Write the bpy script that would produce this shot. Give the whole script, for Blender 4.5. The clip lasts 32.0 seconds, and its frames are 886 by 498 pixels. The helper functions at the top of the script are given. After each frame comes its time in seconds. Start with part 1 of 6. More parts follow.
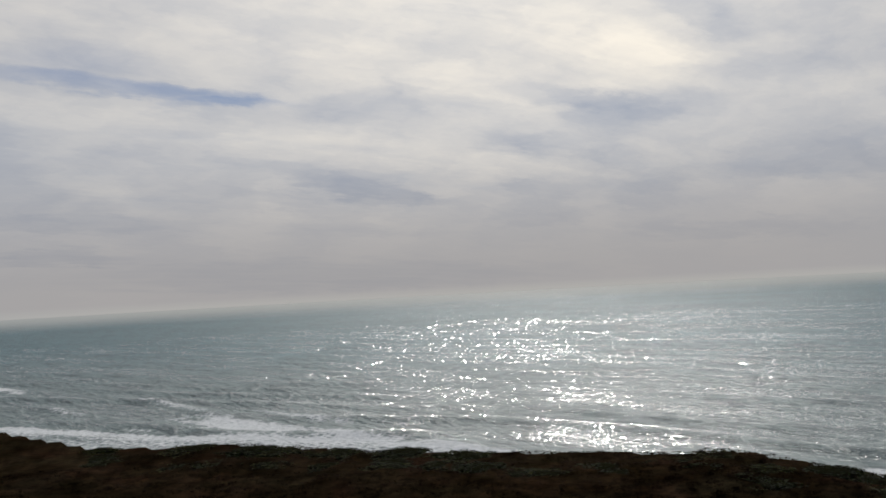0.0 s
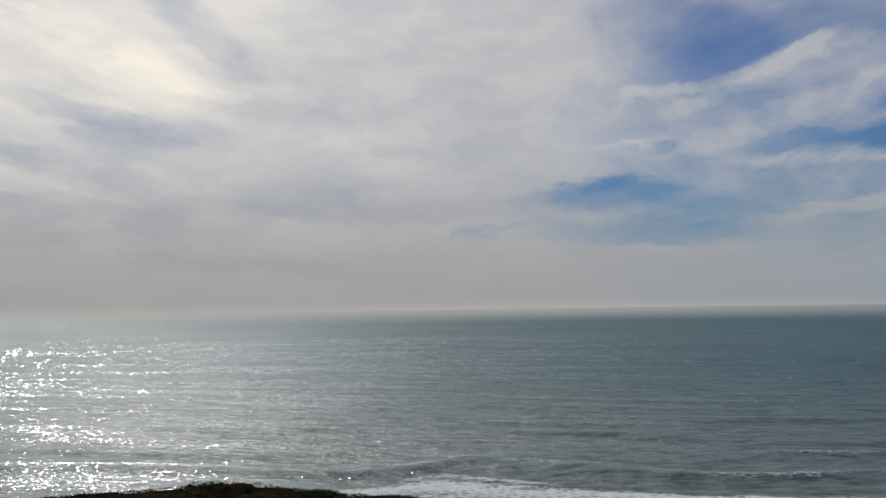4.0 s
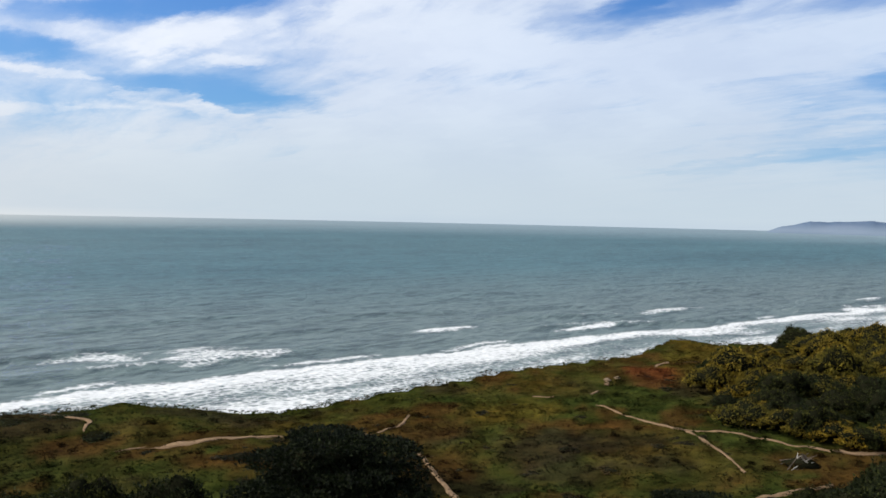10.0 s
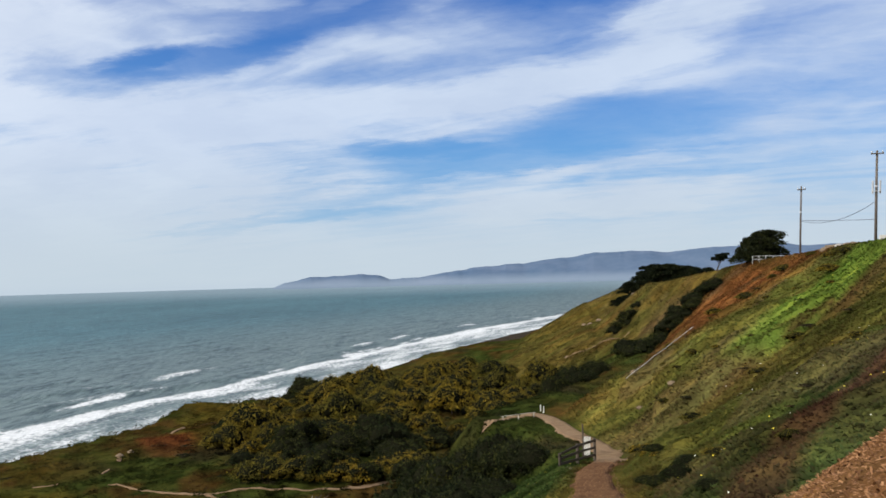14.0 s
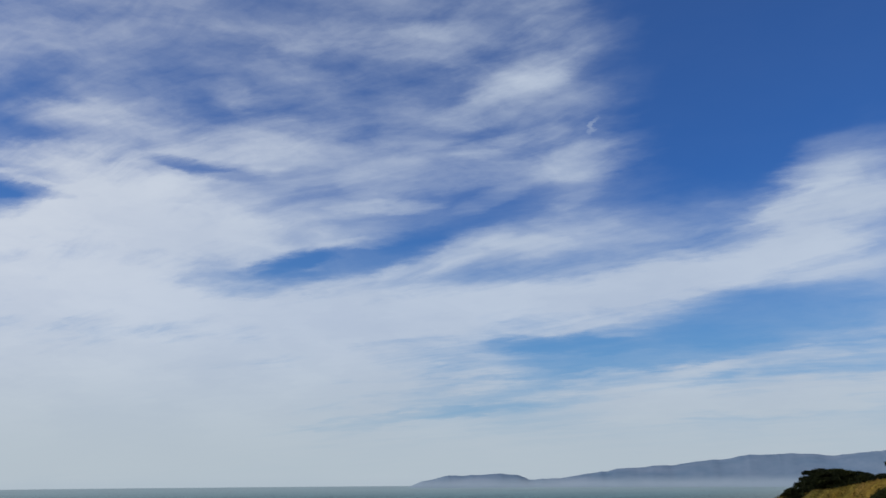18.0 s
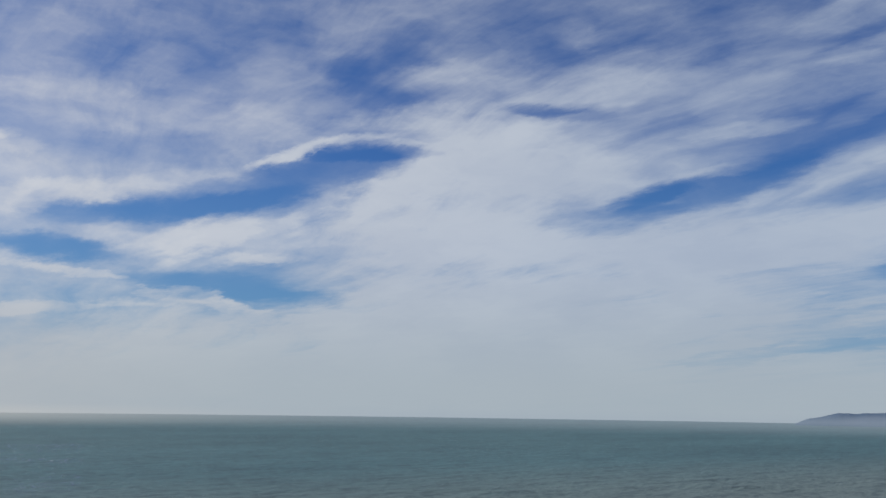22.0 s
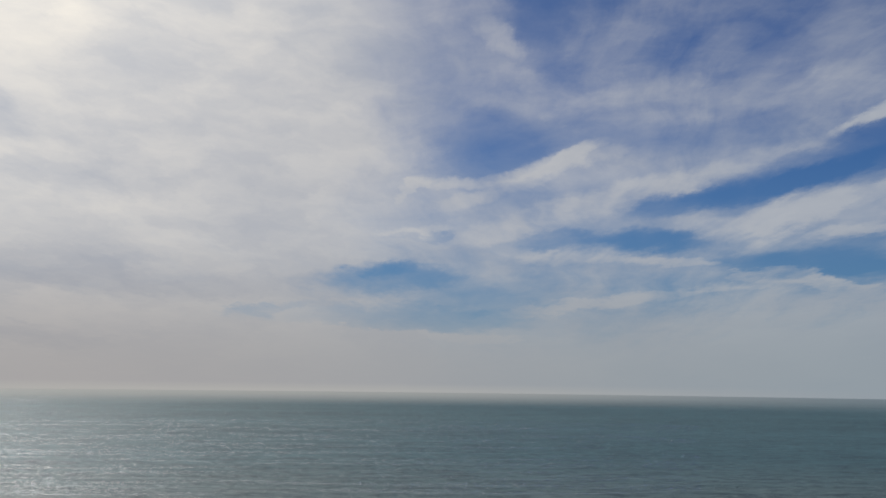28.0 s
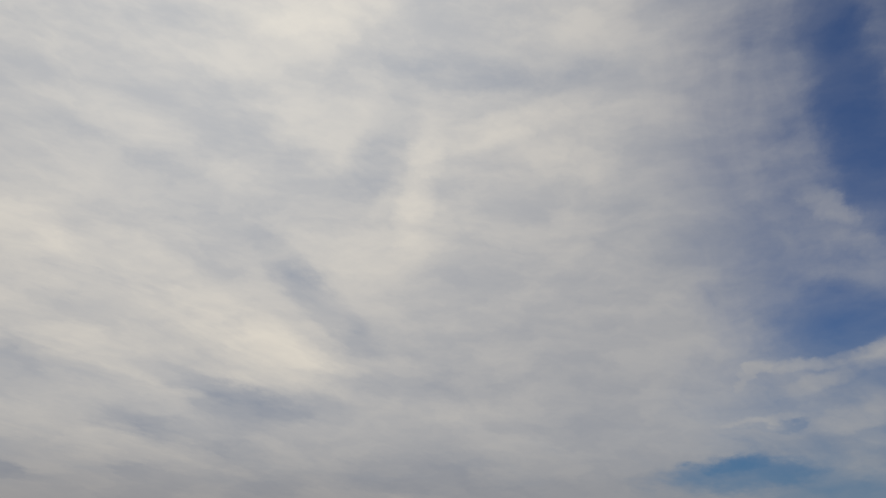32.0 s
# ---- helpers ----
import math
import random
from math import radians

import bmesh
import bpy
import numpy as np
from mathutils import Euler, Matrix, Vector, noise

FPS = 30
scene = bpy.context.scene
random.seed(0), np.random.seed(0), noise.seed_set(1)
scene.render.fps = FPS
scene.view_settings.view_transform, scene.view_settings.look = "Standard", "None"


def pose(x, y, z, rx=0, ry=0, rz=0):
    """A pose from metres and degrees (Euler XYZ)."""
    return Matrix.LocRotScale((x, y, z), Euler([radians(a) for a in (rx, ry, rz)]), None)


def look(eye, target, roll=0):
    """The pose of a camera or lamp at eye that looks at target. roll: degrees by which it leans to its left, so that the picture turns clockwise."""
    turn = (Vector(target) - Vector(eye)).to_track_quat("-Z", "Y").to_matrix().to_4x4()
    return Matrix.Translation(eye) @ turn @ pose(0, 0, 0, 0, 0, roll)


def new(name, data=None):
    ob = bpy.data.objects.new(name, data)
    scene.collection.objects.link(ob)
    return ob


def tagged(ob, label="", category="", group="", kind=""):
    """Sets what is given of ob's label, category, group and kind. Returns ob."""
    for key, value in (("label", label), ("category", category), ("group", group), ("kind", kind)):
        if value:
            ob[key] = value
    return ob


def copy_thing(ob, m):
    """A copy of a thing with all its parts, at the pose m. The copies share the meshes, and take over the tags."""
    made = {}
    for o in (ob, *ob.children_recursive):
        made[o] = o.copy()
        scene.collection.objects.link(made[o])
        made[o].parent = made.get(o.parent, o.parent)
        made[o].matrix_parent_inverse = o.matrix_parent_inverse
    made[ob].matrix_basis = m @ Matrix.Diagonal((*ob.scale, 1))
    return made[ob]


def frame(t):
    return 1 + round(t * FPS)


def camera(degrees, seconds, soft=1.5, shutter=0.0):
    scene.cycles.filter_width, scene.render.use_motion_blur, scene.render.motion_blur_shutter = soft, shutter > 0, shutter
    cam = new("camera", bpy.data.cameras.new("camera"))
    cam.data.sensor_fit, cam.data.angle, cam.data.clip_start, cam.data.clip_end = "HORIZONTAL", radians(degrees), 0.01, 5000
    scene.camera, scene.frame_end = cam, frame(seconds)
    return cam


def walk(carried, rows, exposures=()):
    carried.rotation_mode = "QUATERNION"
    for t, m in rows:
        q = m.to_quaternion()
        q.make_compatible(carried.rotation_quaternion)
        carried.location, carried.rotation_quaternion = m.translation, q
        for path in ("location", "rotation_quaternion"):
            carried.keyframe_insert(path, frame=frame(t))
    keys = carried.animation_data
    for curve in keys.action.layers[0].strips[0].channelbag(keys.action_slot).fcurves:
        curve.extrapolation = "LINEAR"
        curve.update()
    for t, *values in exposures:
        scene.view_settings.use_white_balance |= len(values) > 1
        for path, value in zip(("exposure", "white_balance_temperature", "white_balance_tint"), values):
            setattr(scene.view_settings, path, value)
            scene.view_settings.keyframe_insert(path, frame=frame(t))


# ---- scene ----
cam = camera(55.50, 32.0, 1.65)
PATH = [
    (0, pose(0, 0, 56, 92.48, 3.15, 44.77)),
    (0.5, pose(0, 0, 56, 92.84, 2.64, 42.92)),
    (1, pose(0, 0, 56, 93.07, 2.04, 38.77)),
    (1.5, pose(0, 0, 56, 92.98, 2.07, 34.27)),
    (2, pose(0, 0, 56, 92.50, 2.08, 28.59)),
    (2.5, pose(0, 0, 56, 92.73, 1.52, 24.07)),
    (4.5, pose(0, 0, 56, 93.34, 0.63, 6.30)),
    (5, pose(0, 0, 56, 93.05, 0.35, -0.10)),
    (5.5, pose(0, 0, 56, 92.64, 0.72, -5.86)),
    (6, pose(0, 0, 56, 92.81, 0.15, -11.99)),
    (6.5, pose(0, 0, 56, 91.89, -0.72, -16.71)),
    (7, pose(0, 0, 56, 91.67, -0.41, -20.96)),
    (7.5, pose(0, 0, 56, 91.28, -0.14, -24.58)),
    (8, pose(0, 0, 56, 90.58, -0.20, -29.87)),
    (8.5, pose(0, 0, 56, 90.29, -0.30, -34.38)),
    (9, pose(0, 0, 56, 89.59, -0.78, -37.23)),
    (9.5, pose(0, 0, 56, 88.23, -0.83, -39.96)),
    (10, pose(0, 0, 56, 87.58, -1.26, -43.69)),
    (10.5, pose(0, 0, 56, 85.08, -1.95, -48.35)),
    (11, pose(0, 0, 56, 87.03, -1.38, -52.22)),
    (11.5, pose(0, 0, 56, 86.69, 1.07, -56.79)),
    (12, pose(0, 0, 56, 87.95, 1.44, -64.95)),
    (12.5, pose(0, 0, 56, 89.68, 1.01, -68.97)),
    (13, pose(0, 0, 56, 90.36, 1.24, -72.89)),
    (13.5, pose(0, 0, 56, 91.08, 1.33, -75.70)),
    (15.5, pose(0, 0, 56, 93.12, 2.05, -76.19)),
    (16, pose(0, 0, 56, 96.56, 2.00, -75.16)),
    (16.5, pose(0, 0, 56, 100.13, 2.51, -74.40)),
    (17, pose(0, 0, 56, 102.27, 1.50, -72.57)),
    (17.5, pose(0, 0, 56, 103.83, 2.46, -70.21)),
    (18, pose(0, 0, 56, 105.06, 0.35, -66.93)),
    (18.5, pose(0, 0, 56, 105.67, 0.0, -63.32)),
    (19, pose(0, 0, 56, 105.46, -0.25, -60.05)),
    (19.5, pose(0, 0, 56, 104.67, -0.40, -56.72)),
    (20, pose(0, 0, 56, 103.29, -0.32, -53.78)),
    (20.5, pose(0, 0, 56, 102.68, -0.51, -51.57)),
    (21, pose(0, 0, 56, 102.13, -0.61, -48.55)),
    (21.5, pose(0, 0, 56, 101.39, -0.78, -45.59)),
    (22, pose(0, 0, 56, 100.67, -0.79, -42.51)),
    (22.5, pose(0, 0, 56, 100.14, -0.27, -39.10)),
    (23, pose(0, 0, 56, 99.57, -0.25, -35.99)),
    (23.5, pose(0, 0, 56, 99.46, -0.22, -33.32)),
    (24, pose(0, 0, 56, 99.12, 0.21, -29.93)),
    (24.5, pose(0, 0, 56, 98.76, 0.34, -26.22)),
    (26.5, pose(0, 0, 56, 98.99, -0.14, -14.52)),
    (27, pose(0, 0, 56, 98.66, -0.39, -10.46)),
    (27.5, pose(0, 0, 56, 98.50, -0.62, -7.34)),
    (28, pose(0, 0, 56, 99.04, -0.69, -3.36)),
    (28.5, pose(0, 0, 56, 99.93, -1.17, 0.78)),
    (29, pose(0, 0, 56, 99.26, -1.04, 3.38)),
    (29.5, pose(0, 0, 56, 98.94, -0.63, 5.78)),
    (30, pose(0, 0, 56, 100.32, -1.13, 9.17)),
    (30.5, pose(0, 0, 56, 102.31, -1.77, 13.11)),
    (31, pose(0, 0, 56, 106.30, -1.59, 16.66)),
    (31.5, pose(0, 0, 56, 109.04, -1.13, 18.17)),
    (32, pose(0, 0, 56, 112.00, -1.18, 19.15)),
]
EXPOSURES = [(0, -0.2), (1, -0.36), (2.5, -0.32), (5, -0.14), (7, 0.22), (9, 0.72), (11, 0.97), (13, 0.9), (16, 0.72), (18, 0.50), (20, 0.28), (22, 0.26), (24, 0.36), (27, 0.0), (29, -0.28), (30, -0.36), (31, -0.64), (32, -0.66)]
walk(cam, PATH, EXPOSURES)

# ---------------------------------------------------------------- light
SUN_AZ, SUN_EL = 38.5, 42.0          # degrees, azimuth counted to the left of +y
world = bpy.data.worlds.new("sky")
scene.world = world
world.use_nodes = True
WT = world.node_tree
WT.nodes.clear()


def wn(kind, **settings):
    n = WT.nodes.new(kind)
    for k, v in settings.items():
        if k == "operation":
            n.operation = v
        elif k == "data_type":
            n.data_type = v
        elif k == "blend_type":
            n.blend_type = v
        elif k == "vector_type":
            n.vector_type = v
        elif k == "interpolation_type":
            n.interpolation_type = v
    return n


def wlink(a, b):
    WT.links.new(a, b)


def wmath(op, a, b=None, clamp=False):
    n = wn("ShaderNodeMath", operation=op)
    n.use_clamp = clamp
    for i, v in enumerate((a, b)):
        if v is None:
            continue
        if isinstance(v, (int, float)):
            n.inputs[i].default_value = v
        else:
            wlink(v, n.inputs[i])
    return n.outputs[0]


def wramp(value, lo, hi, to_lo=0.0, to_hi=1.0, smooth=True):
    n = wn("ShaderNodeMapRange", interpolation_type="SMOOTHSTEP" if smooth else "LINEAR")
    wlink(value, n.inputs[0])
    for i, v in enumerate((lo, hi, to_lo, to_hi)):
        n.inputs[i + 1].default_value = v
    return n.outputs[0]


def wmix(fac, a, b):
    n = wn("ShaderNodeMix", data_type="RGBA")
    for i, v in ((0, fac), (6, a), (7, b)):
        if isinstance(v, (int, float)):
            n.inputs[i].default_value = v
        elif isinstance(v, tuple):
            n.inputs[i].default_value = (*v, 1)
        else:
            wlink(v, n.inputs[i])
    return n.outputs[2]


def wnoise(vec, scale, detail, rough, dist=0.0):
    n = wn("ShaderNodeTexNoise")
    n.inputs["Scale"].default_value = scale
    n.inputs["Detail"].default_value = detail
    n.inputs["Roughness"].default_value = rough
    n.inputs["Distortion"].default_value = dist
    wlink(vec, n.inputs["Vector"])
    return n


def wmapping(vec, loc=(0, 0, 0), rot=0.0, scale=(1, 1, 1), kind="POINT"):
    n = wn("ShaderNodeMapping", vector_type=kind)
    n.inputs["Location"].default_value = loc
    n.inputs["Rotation"].default_value = (0, 0, radians(rot))
    n.inputs["Scale"].default_value = scale
    wlink(vec, n.inputs["Vector"])
    return n.outputs[0]


coord = wn("ShaderNodeTexCoord")
split = wn("ShaderNodeSeparateXYZ")
wlink(coord.outputs["Generated"], split.inputs[0])
heading = wmath("MULTIPLY", wmath("ARCTAN2", split.outputs[0], split.outputs[1]), 57.2958)   # degrees to the right of +y
height = wmath("MULTIPLY", wmath("ARCSINE", split.outputs[2]), 57.2958)
flat = wn("ShaderNodeCombineXYZ")
wlink(heading, flat.inputs[0])
wlink(height, flat.inputs[1])

# the cloud layer seen flat from below, turned so that its streaks run along one axis
rise = wmath("ADD", wmath("MAXIMUM", split.outputs[2], 0.0), 0.11)
over = wn("ShaderNodeCombineXYZ")
wlink(wmath("DIVIDE", split.outputs[0], rise), over.inputs[0])
wlink(wmath("DIVIDE", split.outputs[1], rise), over.inputs[1])
LAYER = over.outputs[0]

# wind-drawn cloud: the plan is pulled about before the shapes are laid on it
pull = wnoise(wmapping(LAYER, rot=14, scale=(1.5, 0.8, 1)), 2.6, 7, 0.66)
pull_v = wn("ShaderNodeVectorMath", operation="SUBTRACT")
wlink(pull.outputs["Color"], pull_v.inputs[0])
pull_v.inputs[1].default_value = (0.5, 0.5, 0.5)
pull_s = wn("ShaderNodeVectorMath", operation="MULTIPLY")
wlink(pull_v.outputs[0], pull_s.inputs[0])
pull_s.inputs[1].default_value = (6.5, 2.3, 0)
pulled = wn("ShaderNodeVectorMath", operation="ADD")
wlink(flat.outputs[0], pulled.inputs[0])
wlink(pull_s.outputs[0], pulled.inputs[1])
PLAN = pulled.outputs[0]

along = wn("ShaderNodeSeparateXYZ")
wlink(PLAN, along.inputs[0])
sums = {}


def wmad(a, k, c):
    n = wn("ShaderNodeMath", operation="MULTIPLY_ADD")
    for i, v in enumerate((a, k, c)):
        if isinstance(v, (int, float)):
            n.inputs[i].default_value = v
        else:
            wlink(v, n.inputs[i])
    return n.outputs[0]


def oval(kind, h, e, half_w, half_h, tilt, amount, inner):
    """Adds a soft oval to a sum, heading h and height e in degrees; each one waits for the one before."""
    c, s = math.cos(radians(tilt)), math.sin(radians(tilt))
    a, b = half_w * 1.5, half_h * 1.65
    x = along.outputs[0]
    if kind in sums:
        x = wmad(sums[kind], 1e-7, x)
    u = wmad(along.outputs[1], s / a, wmad(x, c / a, -(h * c + e * s) / a))
    v = wmad(along.outputs[1], c / b, wmad(x, -s / b, (h * s - e * c) / b))
    d = wmad(u, u, wmath("MULTIPLY", v, v))
    r = wramp(d, 1.0, inner, 0.0, amount)
    sums[kind] = wmath("ADD", sums[kind], r) if kind in sums else r


def patch(h, e, half_w, half_h, tilt, amount):
    """More or less cloud."""
    oval("cover", h, e, half_w, half_h, tilt, amount * 0.95, 0.0)


def tone(h, e, half_w, half_h, tilt, amount):
    """Thicker and greyer cloud, or thinner and brighter."""
    oval("tone", h, e, half_w * 1.1, half_h * 1.1, tilt, amount, 0.0)


# cloud strokes: heading, height, half length, half breadth, tilt, amount
patch(51.4, 8.2, 14.5, 4.23, 0, 0.42)
patch(43.9, 12.9, 6.5, 2.31, 5, 0.28)
patch(90.3, 26.1, 10.4, 6.15, -23, -0.62)
patch(84.0, 19.6, 6.3, 2.54, 0, -0.50)
patch(60.6, 14.4, 6.1, 1.00, 11, -0.50)
patch(68.9, 17.4, 6.1, 1.62, 8, -0.42)
patch(49.9, 19.5, 3.9, 0.38, 2, -0.20)
patch(74.3, 8.4, 5.0, 0.54, -0, -0.40)
patch(79.7, 7.5, 7.2, 1.46, 3, -0.42)
patch(65.4, 3.8, 10.0, 0.35, 6, -0.30)
patch(59.6, 6.3, 1.2, 0.19, 2, -0.25)
patch(89.0, 9.8, 7.0, 1.54, 1, -0.50)
patch(53.3, 30.3, 4.7, 0.77, 6, -0.16)
patch(88.0, 14.7, 3.2, 0.38, 8, -0.15)
patch(72.3, 11.0, 13.2, 1.46, 4, 0.50)
patch(84.3, 12.9, 6.5, 1.08, 9, 0.50)
patch(92.4, 15.9, 4.9, 2.00, 16, 0.60)
patch(94.0, 19.3, 3.1, 1.15, 8, 0.30)
patch(88.6, 16.0, 4.1, 0.38, 20, 0.25)
patch(79.2, 21.1, 5.9, 0.92, 9, 0.35)
patch(72.2, 25.7, 5.3, 1.08, 21, 0.35)
patch(67.4, 28.8, 12.8, 1.08, 1, 0.20)
patch(78.6, 23.1, 0.7, 0.15, 47, 0.30)
patch(63.1, 17.9, 3.6, 0.31, 3, 0.25)
patch(70.1, 18.3, 2.0, 0.54, 20, 0.22)
patch(61.5, 15.7, 2.7, 0.31, 4, 0.25)
patch(67.7, 14.8, 4.5, 0.77, 17, 0.28)
patch(73.4, 15.0, 2.8, 0.54, -2, 0.20)
patch(79.0, 5.8, 5.7, 0.54, 8, 0.42)
patch(88.7, 6.9, 6.4, 0.38, 5, 0.32)
patch(86.7, 4.7, 8.4, 0.92, 3, 0.48)
patch(70.1, 5.8, 2.7, 0.31, 6, 0.30)
patch(67.9, 6.7, 4.3, 0.31, 2, 0.25)
patch(77.0, 6.5, 1.9, 0.15, 4, 0.20)
patch(49.2, 19.9, 7.6, 1.77, 18, 0.25)
patch(41.2, 17.6, 3.7, 0.69, -1, 0.30)
patch(45.2, 15.2, 7.6, 1.38, 8, 0.25)
patch(33.1, 15.3, 7.2, 1.08, 16, -0.50)
patch(37.8, 17.0, 5.4, 0.42, 1, -0.34)
patch(24.2, 12.7, 4.6, 0.69, 5, -0.30)
patch(37.7, 21.8, 3.7, 0.85, -10, -0.12)
patch(49.5, 27.1, 3.4, 1.31, -2, -0.12)
patch(28.8, 8.0, 6.3, 0.85, -0, -0.30)
patch(32.2, 7.2, 3.8, 0.46, 2, -0.22)
patch(49.8, 19.9, 3.4, 0.31, 1, -0.20)
patch(50.2, 13.0, 2.0, 0.69, 17, -0.22)
patch(31.3, 16.4, 2.2, 0.35, 18, 0.32)
patch(35.6, 17.8, 2.4, 0.19, 10, 0.22)
patch(40.4, 19.9, 4.6, 0.65, 12, 0.32)
patch(42.0, 22.4, 3.6, 0.65, 13, 0.20)
patch(47.0, 16.9, 7.0, 1.85, -10, 0.34)
patch(39.8, 14.9, 3.8, 0.85, 17, 0.30)
patch(25.1, 10.5, 3.8, 0.77, 14, 0.36)
patch(29.4, 9.5, 2.8, 0.35, 4, 0.24)
patch(31.3, 11.9, 1.5, 0.35, 26, 0.20)
patch(35.5, 11.8, 1.8, 0.69, 30, 0.28)
patch(37.5, 11.3, 4.2, 0.69, 17, 0.20)
patch(23.3, 7.2, 0.8, 0.23, 13, 0.25)
patch(26.9, 6.5, 3.4, 0.27, -7, 0.35)
patch(24.3, 6.3, 2.8, 0.19, 3, 0.20)
patch(53.0, 24.1, 2.6, 0.85, -18, 0.20)
patch(47.9, 22.2, 3.5, 0.85, 4, 0.14)
patch(71.9, 22.1, 3.8, 0.54, 13, 0.30)
patch(24.8, 23.8, 7.3, 2.31, 7, -0.06)
patch(47.8, 7.6, 12.3, 4.04, 2, 0.40)
patch(39.6, 3.5, 19.4, 2.46, 1, 0.40)
patch(27.3, 12.3, 5.2, 0.88, 17, -0.42)
patch(20.3, 12.0, 4.3, 0.62, 8, -0.42)
patch(16.0, 9.5, 5.6, 0.62, 0, -0.42)
patch(27.9, 7.5, 7.0, 0.77, -4, -0.36)
patch(35.6, 10.1, 1.8, 0.42, 3, -0.25)
patch(5.3, 5.9, 3.8, 1.08, -4, -0.25)
patch(17.1, 15.9, 6.8, 0.88, 4, -0.12)
patch(8.0, 15.3, 3.9, 0.85, -7, -0.08)
patch(40.3, 22.7, 2.1, 1.00, -17, -0.20)
patch(53.4, 12.4, 5.4, 0.77, 4, -0.45)
patch(56.5, 14.3, 2.5, 0.62, 15, -0.40)
patch(50.2, 19.7, 4.1, 0.35, -6, -0.22)
patch(49.4, 2.7, 8.5, 0.46, 1, -0.14)
patch(31.9, 16.7, 2.4, 0.35, 19, 0.36)
patch(36.1, 18.0, 2.2, 0.19, 7, 0.28)
patch(40.1, 17.6, 2.0, 0.19, -9, 0.20)
patch(24.7, 10.7, 4.2, 0.77, 12, 0.48)
patch(29.8, 9.5, 1.9, 0.27, 1, 0.32)
patch(12.0, 8.6, 3.6, 0.50, 6, 0.30)
patch(18.2, 8.1, 3.0, 0.23, -6, 0.40)
patch(15.9, 5.6, 7.6, 0.27, 7, 0.32)
patch(24.9, 7.2, 1.9, 0.19, -3, 0.35)
patch(28.2, 6.6, 2.0, 0.19, -14, 0.35)
patch(12.8, 11.8, 7.2, 0.77, 15, 0.36)
patch(10.9, 14.5, 3.9, 0.50, 12, 0.36)
patch(22.2, 14.0, 4.4, 0.54, 13, 0.20)
patch(36.9, 13.3, 4.9, 0.85, 28, 0.36)
patch(40.7, 19.6, 4.5, 0.77, 5, 0.34)
patch(43.9, 22.2, 3.6, 0.69, 5, 0.14)
patch(16.4, 19.6, 5.6, 1.00, 1, 0.12)
patch(42.6, 16.7, 2.3, 0.31, 15, 0.20)
patch(-1.0, 6.9, 4.3, 0.88, 3, -0.50)
patch(-0.4, 4.3, 7.9, 0.77, 0, -0.42)
patch(-1.2, 7.7, 2.5, 0.46, 1, -0.20)
patch(-9.8, 4.4, 2.4, 0.38, 11, -0.22)
patch(13.5, 16.3, 6.3, 1.08, 4, -0.06)
patch(8.7, 22.4, 3.2, 1.31, -29, -0.08)
patch(27.3, 21.8, 4.0, 1.15, -14, -0.08)
patch(37.4, 21.4, 2.7, 1.23, -26, -0.18)
patch(17.2, 9.5, 4.2, 0.62, -4, -0.25)
patch(-5.9, 3.4, 2.4, 0.19, -4, 0.40)
patch(1.8, 3.1, 5.9, 0.27, -1, 0.28)
patch(1.2, 10.0, 2.4, 0.31, 7, 0.20)
patch(7.1, 13.0, 4.3, 0.46, 15, 0.25)
patch(13.0, 15.2, 1.7, 0.42, 21, 0.32)
patch(-12.0, 18.4, 9.6, 6.15, 1, 0.30)
patch(6.1, 13.8, 4.2, 0.31, 5, 0.28)
patch(1.2, 13.1, 1.4, 0.27, 31, 0.25)
patch(1.3, 9.8, 2.4, 0.19, 5, -0.25)
patch(-0.8, 7.4, 3.2, 0.62, 8, -0.20)
patch(-8.6, 4.8, 4.0, 0.23, 10, -0.20)
patch(-4.3, 3.5, 3.3, 0.19, -4, 0.25)
patch(9.9, 29.2, 6.6, 2.31, -84, -0.32)
patch(6.6, 15.8, 3.8, 2.00, 3, -0.30)
patch(7.3, 23.0, 1.6, 0.85, -36, 0.20)
patch(-63.9, 13.4, 8.5, 0.46, -5, -0.50)
patch(-59.7, 12.6, 3.4, 0.27, 3, -0.30)
patch(-67.8, 15.2, 4.7, 0.85, -1, -0.20)

tone(-32.7, 14.3, 6.3, 1.38, -13, 0.10)
tone(-21.8, 11.9, 6.9, 1.38, -13, 0.09)
tone(-22.2, 23.1, 4.9, 2.69, 43, 0.05)
tone(-30.4, 20.0, 3.0, 0.92, -35, -0.08)
tone(-27.3, 17.2, 3.7, 1.00, -37, -0.08)
tone(-34.0, 11.2, 4.5, 0.85, -19, -0.08)
tone(-20.4, 12.7, 4.3, 0.85, -5, -0.09)
tone(-33.7, 7.8, 4.2, 0.54, -12, -0.07)
tone(-16.7, 6.3, 7.3, 0.85, -4, -0.07)
tone(-25.2, 2.6, 5.5, 0.46, -2, -0.06)
tone(-18.5, 9.6, 5.8, 0.54, 3, -0.08)
tone(-4.6, 21.9, 4.3, 1.00, -15, -0.06)
tone(-41.7, 18.7, 9.1, 1.62, -17, 0.11)
tone(-29.4, 14.9, 5.8, 1.23, -10, 0.09)
tone(-21.5, 26.4, 3.5, 0.92, 74, 0.10)
tone(-15.8, 30.1, 6.5, 0.77, 14, 0.15)
tone(-25.6, 21.5, 5.0, 1.15, 0, 0.11)
tone(-29.0, 36.9, 5.8, 1.54, 0, 0.10)
tone(-11.1, 27.8, 6.6, 1.38, 13, 0.06)
tone(-31.3, 12.5, 6.6, 0.54, -1, 0.06)
